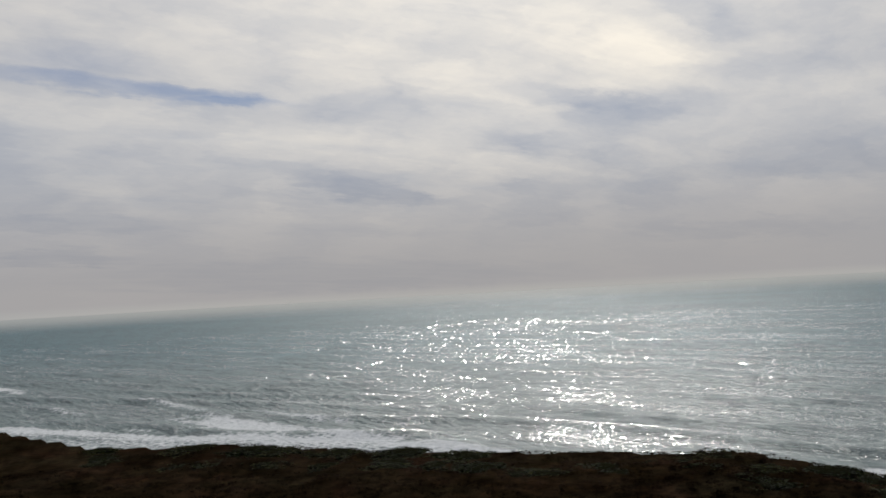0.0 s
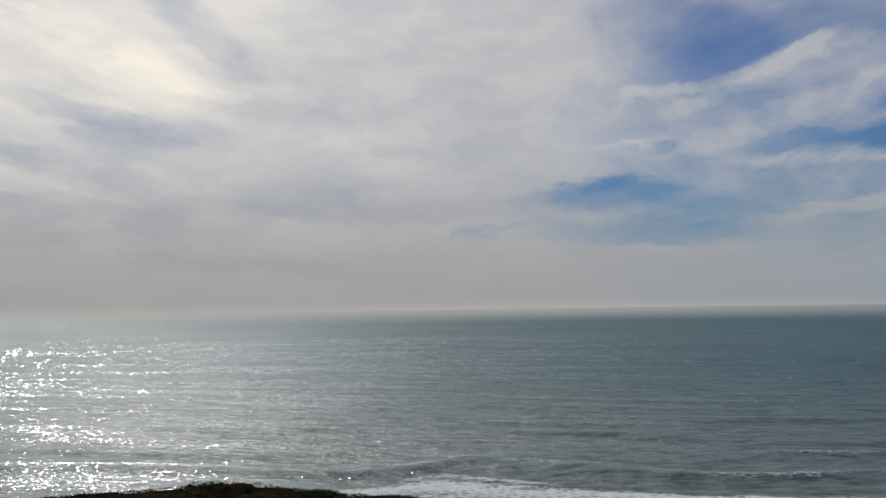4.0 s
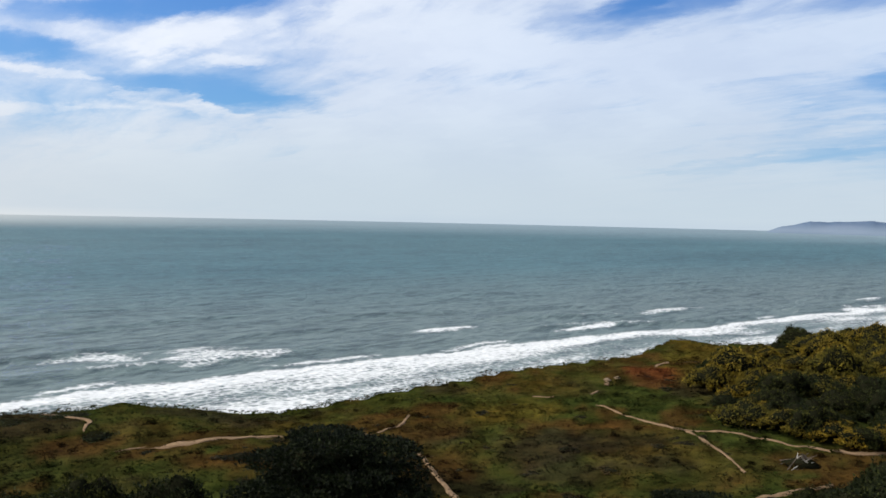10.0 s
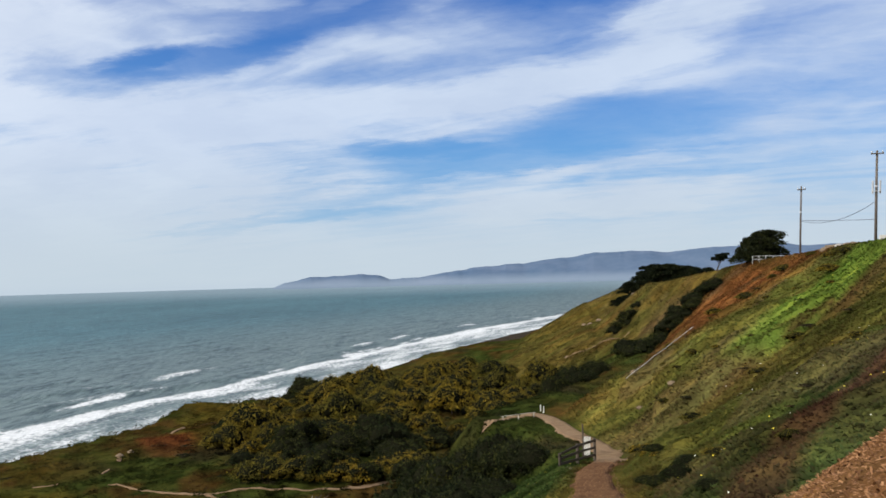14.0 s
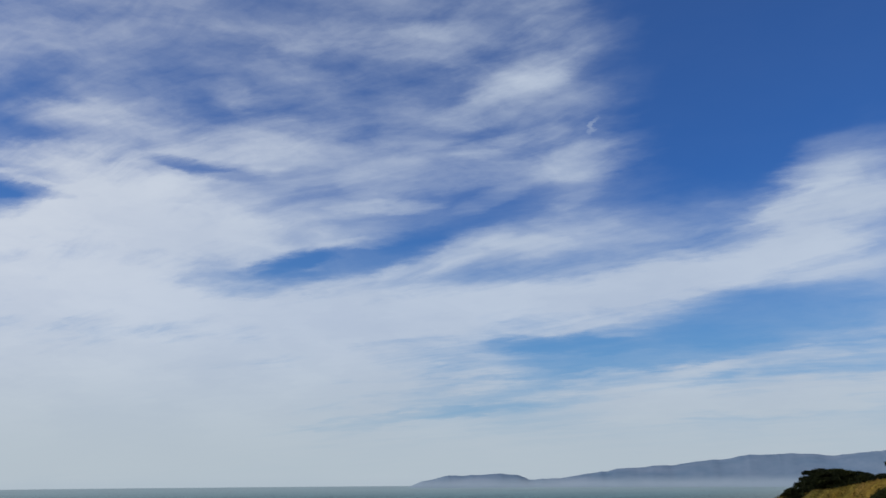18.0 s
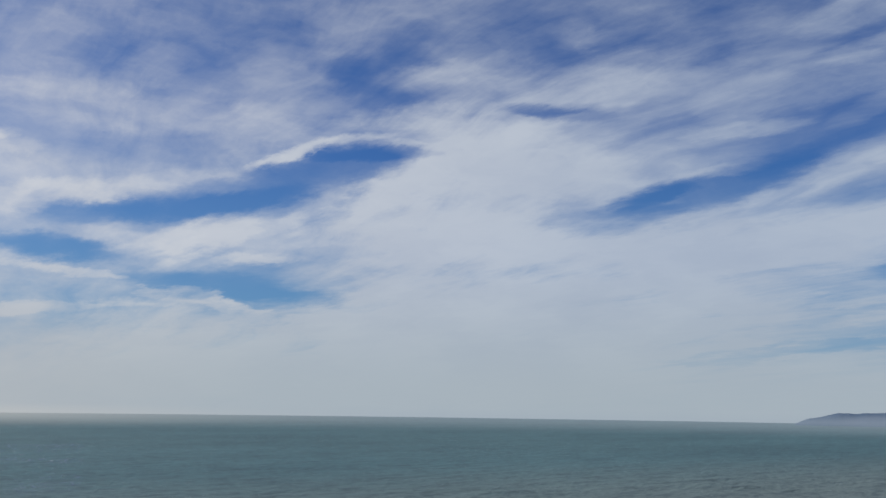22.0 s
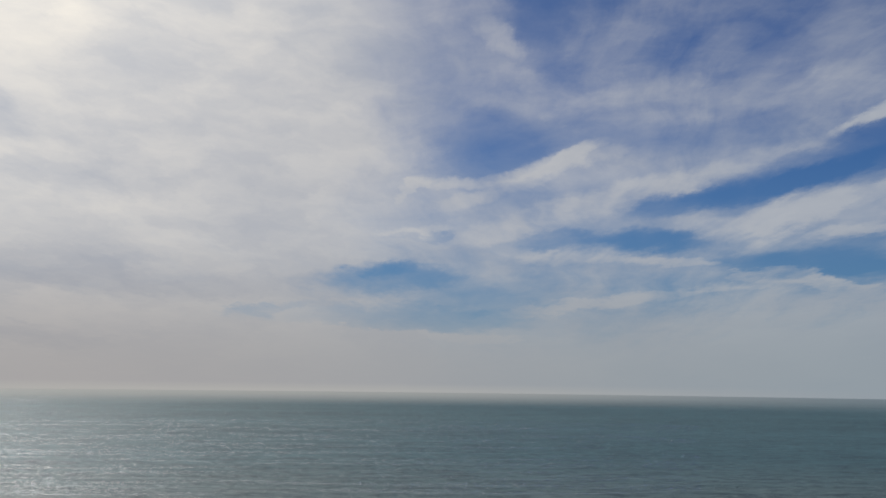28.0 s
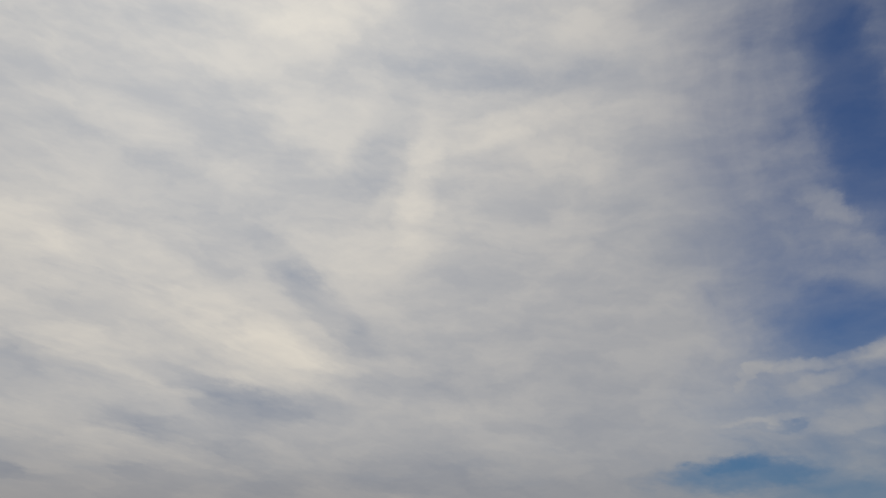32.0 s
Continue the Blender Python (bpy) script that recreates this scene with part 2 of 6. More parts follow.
tone(-13.9, 34.1, 8.2, 1.23, -0, -0.15)
tone(-24.7, 28.3, 4.4, 1.38, 58, -0.12)
tone(-30.0, 19.0, 2.2, 1.00, -30, -0.09)
tone(-27.1, 17.1, 3.2, 1.15, -31, -0.07)
tone(-40.3, 24.8, 6.5, 1.23, -17, -0.10)
tone(-35.2, 12.1, 5.1, 0.54, -14, -0.12)
tone(-46.8, 12.5, 1.4, 0.38, -25, -0.10)
tone(-14.7, 10.2, 2.5, 0.46, -12, -0.10)
tone(-21.7, 12.4, 3.6, 0.62, -5, -0.09)
tone(-36.2, 9.0, 5.2, 0.46, -13, -0.08)
tone(-1.7, 23.7, 5.7, 3.08, -51, -0.10)
tone(-50.3, 7.0, 4.7, 0.54, -12, -0.14)
tone(-46.2, 13.2, 1.6, 0.35, -10, -0.10)
tone(-68.2, 5.1, 4.4, 0.46, -4, -0.10)
tone(-69.1, 3.0, 3.5, 0.38, -2, -0.12)
tone(-53.2, 1.1, 13.3, 0.77, -2, -0.07)
tone(-36.9, 9.8, 3.7, 0.85, -1, -0.11)
tone(-33.4, 5.7, 5.0, 0.69, -7, -0.08)
tone(-52.1, 12.0, 3.7, 0.77, 13, -0.11)
tone(-28.8, 11.0, 5.9, 0.69, -6, -0.05)
tone(-42.4, 4.2, 6.4, 0.54, 1, -0.07)
tone(-67.0, 12.0, 5.5, 0.77, -4, 0.10)
tone(-53.6, 10.0, 9.3, 1.00, -7, 0.14)
tone(-42.1, 17.0, 12.2, 3.46, -10, 0.10)
tone(-55.5, 5.6, 10.8, 0.69, -6, 0.08)
tone(-38.0, 7.6, 4.5, 0.62, -8, 0.11)
tone(-45.2, 13.2, 8.5, 1.54, -16, 0.09)
tone(-60.7, 17.5, 12.1, 1.54, 0, 0.08)

# how much of the sky is covered: closed towards the sun, torn and drawn out to the north
overhead = wmath("MULTIPLY", wramp(heading, -2, 14), wramp(height, 13, 25, 0.0, -0.22))
base = wmath("ADD", wmath("ADD", wramp(heading, -8, 6, 1.0, 0.55), overhead), wramp(height, 6.5, 1.0, 0.0, 0.42))
calm = wramp(height, 0.3, 6.0, 0.12, 1.0)
streaks = wnoise(wmapping(LAYER, rot=14, scale=(0.62, 0.34, 1)), 1.0, 9, 0.6, 0.15).outputs["Fac"]
fine = wnoise(wmapping(PLAN, rot=-14, scale=(0.13, 0.36, 1)), 1.0, 7, 0.58, 0.12).outputs["Fac"]
speck = wmath("ADD", wmath("MULTIPLY", wmath("SUBTRACT", streaks, 0.5), 0.30), wmath("MULTIPLY", wmath("SUBTRACT", fine, 0.5), wramp(heading, -15, 30, 0.35, 0.85)))
bent = wn("ShaderNodeVectorMath", operation="ADD")
bow = wn("ShaderNodeVectorMath", operation="MULTIPLY")
wlink(wnoise(LAYER, 0.55, 4, 0.55).outputs["Color"], bow.inputs[0])
bow.inputs[1].default_value = (0.9, 0.9, 0)
wlink(wmapping(LAYER, rot=8), bent.inputs[0])
wlink(bow.outputs[0], bent.inputs[1])
fibre = wnoise(wmapping(bent.outputs[0], scale=(3.4, 0.55, 1)), 1.3, 9, 0.6, 0.25).outputs["Fac"]
puff = wnoise(wmapping(bent.outputs[0], scale=(1.6, 1.1, 1)), 2.2, 6, 0.6, 0.2).outputs["Fac"]
thread = wmath("ADD", wmath("MULTIPLY", wmath("SUBTRACT", fibre, 0.5), wramp(heading, -20, 30, 0.35, 0.85)), wmath("MULTIPLY", wmath("SUBTRACT", puff, 0.5), wramp(heading, -20, 30, 0.3, 0.45)))
dens = wmath("ADD", wmath("ADD", base, wmath("MULTIPLY", speck, calm)), wmath("MULTIPLY", thread, calm))
ragged = wmath("ADD", wmath("MULTIPLY", fibre, 0.55), wmath("MULTIPLY", fine, 0.45))
dens = wmath("ADD", dens, wmath("MULTIPLY", sums["cover"], wramp(ragged, 0.36, 0.64, 0.45, 1.25, False)))
cloud = wramp(dens, -0.08, 1.08, 0.05, 0.97)

# the sun's glow through the veil
sun_dir = (-math.sin(radians(SUN_AZ)) * math.cos(radians(SUN_EL)), math.cos(radians(SUN_AZ)) * math.cos(radians(SUN_EL)), math.sin(radians(SUN_EL)))
dot = wn("ShaderNodeVectorMath", operation="DOT_PRODUCT")
wlink(coord.outputs["Generated"], dot.inputs[0])
dot.inputs[1].default_value = sun_dir
apart = wmath("MULTIPLY", wmath("ARCCOSINE", dot.outputs["Value"]), 57.2958)
glow = wramp(apart, 98, 8, 0.0, 1.0)
core = wramp(apart, 44, 3, 0.0, 1.0)

sky = wn("ShaderNodeTexSky")
sky.sky_type = "NISHITA"
sky.sun_disc = False
sky.sun_elevation = radians(SUN_EL)
sky.sun_rotation = radians(-SUN_AZ)
sky.air_density, sky.dust_density, sky.ozone_density = 1.0, 0.3, 2.0
blue = wn("ShaderNodeMix", data_type="RGBA", blend_type="MULTIPLY")
blue.inputs[0].default_value = 1.0
wlink(sky.outputs[0], blue.inputs[6])
wlink(wmix(glow, (0.058, 0.30, 0.67), (0.105, 0.31, 0.56)), blue.inputs[7])

thick = wnoise(wmapping(PLAN, rot=22, scale=(0.10, 0.26, 1)), 1.0, 7, 0.6, 0.1).outputs["Fac"]
shade = wmath("ADD", 1.0, wmath("MULTIPLY", wramp(thick, 0.30, 0.70, -0.13, 0.11), wmath("MULTIPLY", wramp(height, 0.5, 7.0, 0.15, 1.0), wramp(heading, -20, 40, 1.0, 0.45))))
shade = wmath("ADD", shade, wmath("MULTIPLY", sums["tone"], wramp(ragged, 0.38, 0.62, 0.5, 1.3, False)))
far_cloud = wmix(glow, (3.35, 3.92, 4.85), (6.8, 6.6, 6.45))
near_sun = wmix(core, far_cloud, (9.9, 9.7, 9.35))
hue = wmix(wramp(height, 11, 0, 0.0, 0.9), near_sun, wmix(wramp(heading, -25, 35), (4.35, 4.12, 4.05), (3.25, 3.74, 4.12)))
# thick cloud turns blue-grey as it darkens
three = wn("ShaderNodeCombineXYZ")
for i, k in enumerate((1.2, 1.0, 0.62)):
    wlink(wmath("ADD", 1.0, wmath("MULTIPLY", wmath("SUBTRACT", shade, 1.0), k)), three.inputs[i])
lit = wn("ShaderNodeVectorMath", operation="MULTIPLY")
wlink(hue, lit.inputs[0])
wlink(three.outputs[0], lit.inputs[1])
pale = wmix(wramp(height, 20, 1.5, 0.0, 0.60), blue.outputs[2], wmix(glow, (1.35, 2.75, 3.95), (2.0, 3.0, 3.85)))
mixed = wmix(cloud, pale, lit.outputs[0])
back = wn("ShaderNodeBackground")
wlink(mixed, back.inputs[0])
back.inputs[1].default_value = 0.1
wlink(back.outputs[0], wn("ShaderNodeOutputWorld").inputs[0])

sun_data = bpy.data.lights.new("sun", "SUN")
sun_data.energy, sun_data.angle, sun_data.color = 2.7, radians(0.8), (1.0, 0.95, 0.87)
sun = new("sun", sun_data)
sun.matrix_world = look((0, 0, 300), Vector((0, 0, 300)) - Vector(sun_dir) * 100)

# ---------------------------------------------------------------- materials


class Mat:
    """A node material and short ways to wire it."""

    def __init__(self, name):
        self.m = bpy.data.materials.new(name)
        self.m.use_nodes = True
        self.t = self.m.node_tree
        self.b = self.t.nodes["Principled BSDF"]
        self.out = self.t.nodes["Material Output"]

    def node(self, kind):
        return self.t.nodes.new(kind)

    def link(self, a, b):
        self.t.links.new(a, b)

    def coords(self, which="Object"):
        return self.node("ShaderNodeTexCoord").outputs[which]

    def noise(self, vec, scale, detail=4, rough=0.6, stretch=None):
        if stretch:
            mp = self.node("ShaderNodeMapping")
            mp.inputs["Scale"].default_value = stretch
            self.link(vec, mp.inputs["Vector"])
            vec = mp.outputs[0]
        n = self.node("ShaderNodeTexNoise")
        n.inputs["Scale"].default_value = scale
        n.inputs["Detail"].default_value = detail
        n.inputs["Roughness"].default_value = rough
        self.link(vec, n.inputs["Vector"])
        return n.outputs["Fac"]

    def ramp(self, value, *stops):
        n = self.node("ShaderNodeValToRGB")
        e = n.color_ramp.elements
        e[0].position, e[0].color = stops[0][0], (*stops[0][1], 1)
        e[1].position, e[1].color = stops[-1][0], (*stops[-1][1], 1)
        for p, c in stops[1:-1]:
            e.new(p).color = (*c, 1)
        self.link(value, n.inputs[0])
        return n.outputs[0]

    def mix(self, fac, a, b, blend="MIX"):
        n = self.node("ShaderNodeMix")
        n.data_type, n.blend_type = "RGBA", blend
        for i, v in ((0, fac), (6, a), (7, b)):
            if isinstance(v, (int, float)):
                n.inputs[i].default_value = v
            elif isinstance(v, tuple):
                n.inputs[i].default_value = (*v, 1)
            else:
                self.link(v, n.inputs[i])
        return n.outputs[2]

    def math(self, op, a, b=0.0):
        n = self.node("ShaderNodeMath")
        n.operation = op
        for i, v in enumerate((a, b)):
            if isinstance(v, (int, float)):
                n.inputs[i].default_value = v
            else:
                self.link(v, n.inputs[i])
        return n.outputs[0]

    def span(self, value, lo, hi, to_lo=0.0, to_hi=1.0):
        n = self.node("ShaderNodeMapRange")
        n.interpolation_type = "SMOOTHSTEP"
        self.link(value, n.inputs[0])
        for i, v in enumerate((lo, hi, to_lo, to_hi)):
            n.inputs[i + 1].default_value = v
        return n.outputs[0]

    def bump(self, value, strength, distance, normal=None):
        n = self.node("ShaderNodeBump")
        n.inputs["Strength"].default_value = strength
        n.inputs["Distance"].default_value = distance
        self.link(value, n.inputs["Height"])
        if normal is not None:
            self.link(normal, n.inputs["Normal"])
        return n.outputs[0]

    def finish(self, color, rough=0.9, normal=None, spec=0.2):
        if isinstance(color, tuple):
            self.b.inputs["Base Color"].default_value = (*color, 1)
        else:
            self.link(color, self.b.inputs["Base Color"])
        if isinstance(rough, float):
            self.b.inputs["Roughness"].default_value = rough
        else:
            self.link(rough, self.b.inputs["Roughness"])
        self.b.inputs["Specular IOR Level"].default_value = spec
        if normal is not None:
            self.link(normal, self.b.inputs["Normal"])
        return self.m


def attr(mat, name):
    n = mat.node("ShaderNodeAttribute")
    n.attribute_name = name
    return n


def ground_material():
    k = Mat("coastal_scrub_ground")
    p = k.coords()
    tint = attr(k, "tint").outputs["Color"]
    a = k.noise(p, 0.55, 6, 0.7)
    b = k.noise(p, 4.5, 5, 0.65)
    c = k.noise(p, 0.11, 4, 0.6)
    col = k.mix(0.75, tint, k.ramp(a, (0.28, (0.25, 0.25, 0.25)), (0.5, (1, 1, 1)), (0.72, (1.7, 1.55, 1.25))), "MULTIPLY")
    col = k.mix(0.6, col, k.ramp(b, (0.3, (0.5, 0.5, 0.5)), (0.7, (1.4, 1.4, 1.3))), "MULTIPLY")
    col = k.mix(0.35, col, k.ramp(c, (0.35, (1.3, 0.85, 0.6)), (0.65, (0.8, 1.1, 0.8))), "MULTIPLY")
    h = k.math("ADD", k.math("MULTIPLY", a, 0.7), k.math("MULTIPLY", b, 0.3))
    return k.finish(col, 0.95, k.bump(h, 0.9, 0.35), 0.0)


def through_light(k, col, share):
    """Thin leaves pass some light to their far side."""
    back = k.node("ShaderNodeBsdfTranslucent")
    k.link(col, back.inputs["Color"])
    mx = k.node("ShaderNodeMixShader")
    mx.inputs[0].default_value = share
    k.link(k.b.outputs[0], mx.inputs[1])
    k.link(back.outputs[0], mx.inputs[2])
    k.link(mx.outputs[0], k.out.inputs[0])
    return k.m


def leaf_material(name, dark, mid, light, fleck=None):
    k = Mat(name)
    isl = k.node("ShaderNodeNewGeometry").outputs["Random Per Island"]
    own = k.node("ShaderNodeObjectInfo").outputs["Random"]
    col = k.ramp(isl, (0.0, dark), (0.55, mid), (1.0, light))
    big = k.noise(k.coords(), 0.8, 4, 0.65)
    col = k.mix(0.85, col, k.ramp(big, (0.32, (0.40, 0.48, 0.50)), (0.5, (0.95, 0.95, 0.95)), (0.68, (1.75, 1.6, 1.2))), "MULTIPLY")
    col = k.mix(0.85, col, k.ramp(own, (0.0, (0.50, 0.60, 0.66)), (0.5, (1, 1, 1)), (1.0, (1.55, 1.35, 0.9))), "MULTIPLY")
    k.finish(col, 0.8, None, 0.1)
    return through_light(k, col, 0.28)


def plain(name, a, b, scale=6.0, rough=0.8, stretch=None, bump=0.3, dist=0.01, spec=0.3):
    k = Mat(name)
    p = k.coords()
    n1 = k.noise(p, scale, 6, 0.65, stretch)
    n2 = k.noise(p, scale * 0.18, 3, 0.6)
    f = k.math("ADD", k.math("MULTIPLY", n1, 0.6), k.math("MULTIPLY", n2, 0.4))
    col = k.ramp(f, (0.32, a), (0.68, b))
    return k.finish(col, rough, k.bump(n1, bump, dist), spec)


def sea_material():
    k = Mat("sea_water")
    p = k.coords()
    swell = k.noise(p, 0.035, 4, 0.55, (0.45, 1.6, 1))
    chop = k.noise(p, 0.20, 4, 0.6, (0.5, 1.2, 1))
    ripple = k.noise(p, 1.3, 4, 0.7, (0.7, 1.2, 1))
    big = k.noise(p, 0.004, 4, 0.6, (0.5, 1.4, 1))
    foam_a = attr(k, "foam").outputs["Fac"]
    lace = k.noise(p, 0.55, 6, 0.75, (0.5, 1.0, 1))
    lace2 = k.noise(p, 0.12, 5, 0.7, (0.4, 1.2, 1))
    cell = k.node("ShaderNodeTexVoronoi")
    cell.feature = "DISTANCE_TO_EDGE"
    cell.inputs["Scale"].default_value = 0.33
    k.link(p, cell.inputs["Vector"])
    web = k.span(cell.outputs["Distance"], 0.30, 0.02)
    lacy = k.math("ADD", k.math("MULTIPLY", lace, 0.75), k.math("ADD", k.math("MULTIPLY", lace2, 0.45), k.math("MULTIPLY", web, 0.18)))
    fm = k.span(k.math("ADD", foam_a, k.math("MULTIPLY", k.math("SUBTRACT", lacy, 0.66), 1.5)), 0.22, 0.80)
    has = k.span(foam_a, 0.02, 0.12)
    fm = k.math("MULTIPLY", fm, has)
    patch_n = k.noise(p, 0.055, 5, 0.62, (0.35, 1.5, 1))
    water = k.ramp(big, (0.3, (0.035, 0.092, 0.108)), (0.7, (0.056, 0.134, 0.152)))
    silt = attr(k, "silt").outputs["Fac"]
    water = k.mix(silt, water, (0.116, 0.150, 0.144))
    # shade of the wave faces painted into the water colour
    chop_shade = k.mix(1.0, water, (0.40, 0.46, 0.50), "MULTIPLY")
    water = k.mix(k.span(k.math("ADD", k.math("MULTIPLY", chop, 0.55), k.math("MULTIPLY", patch_n, 0.45)), 0.44, 0.60), water, chop_shade)
    nb = k.bump(swell, 0.5, 5.0)
    nb = k.bump(patch_n, 0.5, 2.2, nb)
    nb = k.bump(chop, 1.0, 2.4, nb)
    body = k.node("ShaderNodeBsdfDiffuse")
    k.link(water, body.inputs["Color"])
    k.link(nb, body.inputs["Normal"])
    gl = k.node("ShaderNodeBsdfGlossy")
    gl.inputs["Color"].default_value = (0.95, 0.97, 1.0, 1)
    gl.inputs["Roughness"].default_value = 0.13
    k.link(nb, gl.inputs["Normal"])
    soft_gl = k.node("ShaderNodeBsdfGlossy")
    soft_gl.inputs["Color"].default_value = (0.95, 0.97, 1.0, 1)
    soft_gl.inputs["Roughness"].default_value = 0.5
    k.link(nb, soft_gl.inputs["Normal"])
    both = k.node("ShaderNodeMixShader")
    both.inputs[0].default_value = 0.22
    k.link(soft_gl.outputs[0], both.inputs[1])
    k.link(gl.outputs[0], both.inputs[2])
    mx = k.node("ShaderNodeMixShader")
    facing = k.node("ShaderNodeLayerWeight")
    facing.inputs[0].default_value = 0.5
    k.link(k.span(facing.outputs["Facing"], 0.62, 0.97, 0.05, 0.12), mx.inputs[0])
    k.link(body.outputs[0], mx.inputs[1])
    k.link(both.outputs[0], mx.inputs[2])
    white = k.node("ShaderNodeBsdfDiffuse")
    k.link(k.ramp(lace, (0.3, (0.40, 0.43, 0.44)), (0.65, (0.68, 0.69, 0.69))), white.inputs["Color"])
    k.link(k.bump(lace, 0.6, 0.8), white.inputs["Normal"])
    top = k.node("ShaderNodeMixShader")
    k.link(fm, top.inputs[0])
    k.link(mx.outputs[0], top.inputs[1])
    k.link(white.outputs[0], top.inputs[2])
    k.link(top.outputs[0], k.out.inputs[0])
    k.t.nodes.remove(k.b)
    return k.m


def glint_material(name, rough, share):
    """The steep sides of small wavelets: water with a tight gloss."""
    k = Mat(name)
    isl = k.node("ShaderNodeNewGeometry").outputs["Random Per Island"]
    body = k.node("ShaderNodeBsdfDiffuse")
    k.link(k.ramp(isl, (0.0, (0.014, 0.038, 0.042)), (1.0, (0.044, 0.106, 0.114))), body.inputs["Color"])
    gl = k.node("ShaderNodeBsdfGlossy")
    gl.inputs["Color"].default_value = (0.95, 0.97, 1.0, 1)
    gl.inputs["Roughness"].default_value = rough
    mx = k.node("ShaderNodeMixShader")
    mx.inputs[0].default_value = share
    k.link(body.outputs[0], mx.inputs[1])
    k.link(gl.outputs[0], mx.inputs[2])
    k.link(mx.outputs[0], k.out.inputs[0])
    k.t.nodes.remove(k.b)
    return k.m


def haze_material():
    """Painted sea haze far out, a glow on a ring: thickest along the horizon, gone above and below it."""
    k = Mat("sea_haze")
    sep = k.node("ShaderNodeSeparateXYZ")
    k.link(k.coords(), sep.inputs[0])
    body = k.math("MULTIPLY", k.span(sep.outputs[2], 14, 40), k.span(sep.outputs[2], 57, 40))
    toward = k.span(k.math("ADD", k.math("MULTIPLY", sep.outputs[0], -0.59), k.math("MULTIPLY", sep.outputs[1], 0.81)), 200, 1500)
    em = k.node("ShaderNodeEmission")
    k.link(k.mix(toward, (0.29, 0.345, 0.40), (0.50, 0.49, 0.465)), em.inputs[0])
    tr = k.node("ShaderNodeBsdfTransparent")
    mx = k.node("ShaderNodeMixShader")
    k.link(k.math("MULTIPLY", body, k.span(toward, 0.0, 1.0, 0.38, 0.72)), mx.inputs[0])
    k.link(tr.outputs[0], mx.inputs[1])
    k.link(em.outputs[0], mx.inputs[2])
    k.link(mx.outputs[0], k.out.inputs[0])
    k.t.nodes.remove(k.b)
    return k.m


M_GROUND = ground_material()
M_HAZE = haze_material()
M_SEA = sea_material()
M_GLINT = glint_material("wavelet_water", 0.28, 0.24)
M_CREST = glint_material("crest_water", 0.17, 0.72)
M_GORSE = leaf_material("gorse_leaf", (0.048, 0.040, 0.008), (0.124, 0.098, 0.014), (0.195, 0.150, 0.020))
M_FLOWER = leaf_material("gorse_blossom", (0.085, 0.067, 0.011), (0.132, 0.098, 0.014), (0.185, 0.133, 0.018))
M_BRUSH = leaf_material("brush_leaf", (0.006, 0.009, 0.003), (0.015, 0.020, 0.006), (0.040, 0.046, 0.013))
M_CYPRESS = leaf_material("cypress_needle", (0.004, 0.006, 0.003), (0.009, 0.013, 0.005), (0.021, 0.027, 0.009))
M_RUSSET = leaf_material("dry_scrub_leaf", (0.018, 0.014, 0.008), (0.032, 0.025, 0.012), (0.055, 0.042, 0.018))
M_BARK = plain("bark", (0.035, 0.025, 0.018), (0.10, 0.078, 0.058), 5.0, 0.95, (3, 3, 0.6), 0.8, 0.03, 0.1)
# near-black colour standing in for the shade inside crowns
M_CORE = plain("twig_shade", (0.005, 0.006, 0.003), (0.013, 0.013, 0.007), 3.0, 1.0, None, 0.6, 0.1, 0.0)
M_PATH = plain("sandy_trail", (0.105, 0.068, 0.038), (0.225, 0.152, 0.09), 2.2, 0.95, None, 0.7, 0.04, 0.05)
M_CHIP = plain("wood_chip_dirt", (0.030, 0.014, 0.007), (0.160, 0.086, 0.042), 7.0, 0.95, None, 0.8, 0.05, 0.02)
M_WOOD = plain("dark_weathered_timber", (0.035, 0.026, 0.020), (0.10, 0.078, 0.058), 7.0, 0.85, (1, 1, 0.2), 0.6, 0.01)
M_POLE = plain("grey_pole_timber", (0.055, 0.045, 0.037), (0.13, 0.11, 0.09), 5.0, 0.85, (4, 4, 0.3), 0.5, 0.01)
M_WHITE = plain("weathered_white_paint", (0.36, 0.35, 0.32), (0.66, 0.65, 0.61), 6.0, 0.6, None, 0.2, 0.004)
M_DRIFT = plain("bleached_driftwood", (0.20, 0.185, 0.16), (0.50, 0.47, 0.42), 5.0, 0.9, (1, 1, 0.3), 0.6, 0.01, 0.1)
M_ROCK = plain("sandstone", (0.10, 0.072, 0.046), (0.22, 0.165, 0.11), 1.8, 0.95, None, 0.9, 0.08, 0.1)
M_STEEL = plain("galvanised_steel", (0.30, 0.31, 0.32), (0.46, 0.47, 0.48), 12.0, 0.45, None, 0.1, 0.002, 0.5)
M_WIRE = plain("black_cable", (0.02, 0.02, 0.02), (0.04, 0.04, 0.04), 3.0, 0.6)
# blue of the distant air painted into the hills' base colour
M_HILL = plain("far_hill_haze", (0.045, 0.085, 0.145), (0.115, 0.150, 0.215), 0.004, 1.0, None, 0.5, 8.0, 0.0)

# ---------------------------------------------------------------- mesh helpers


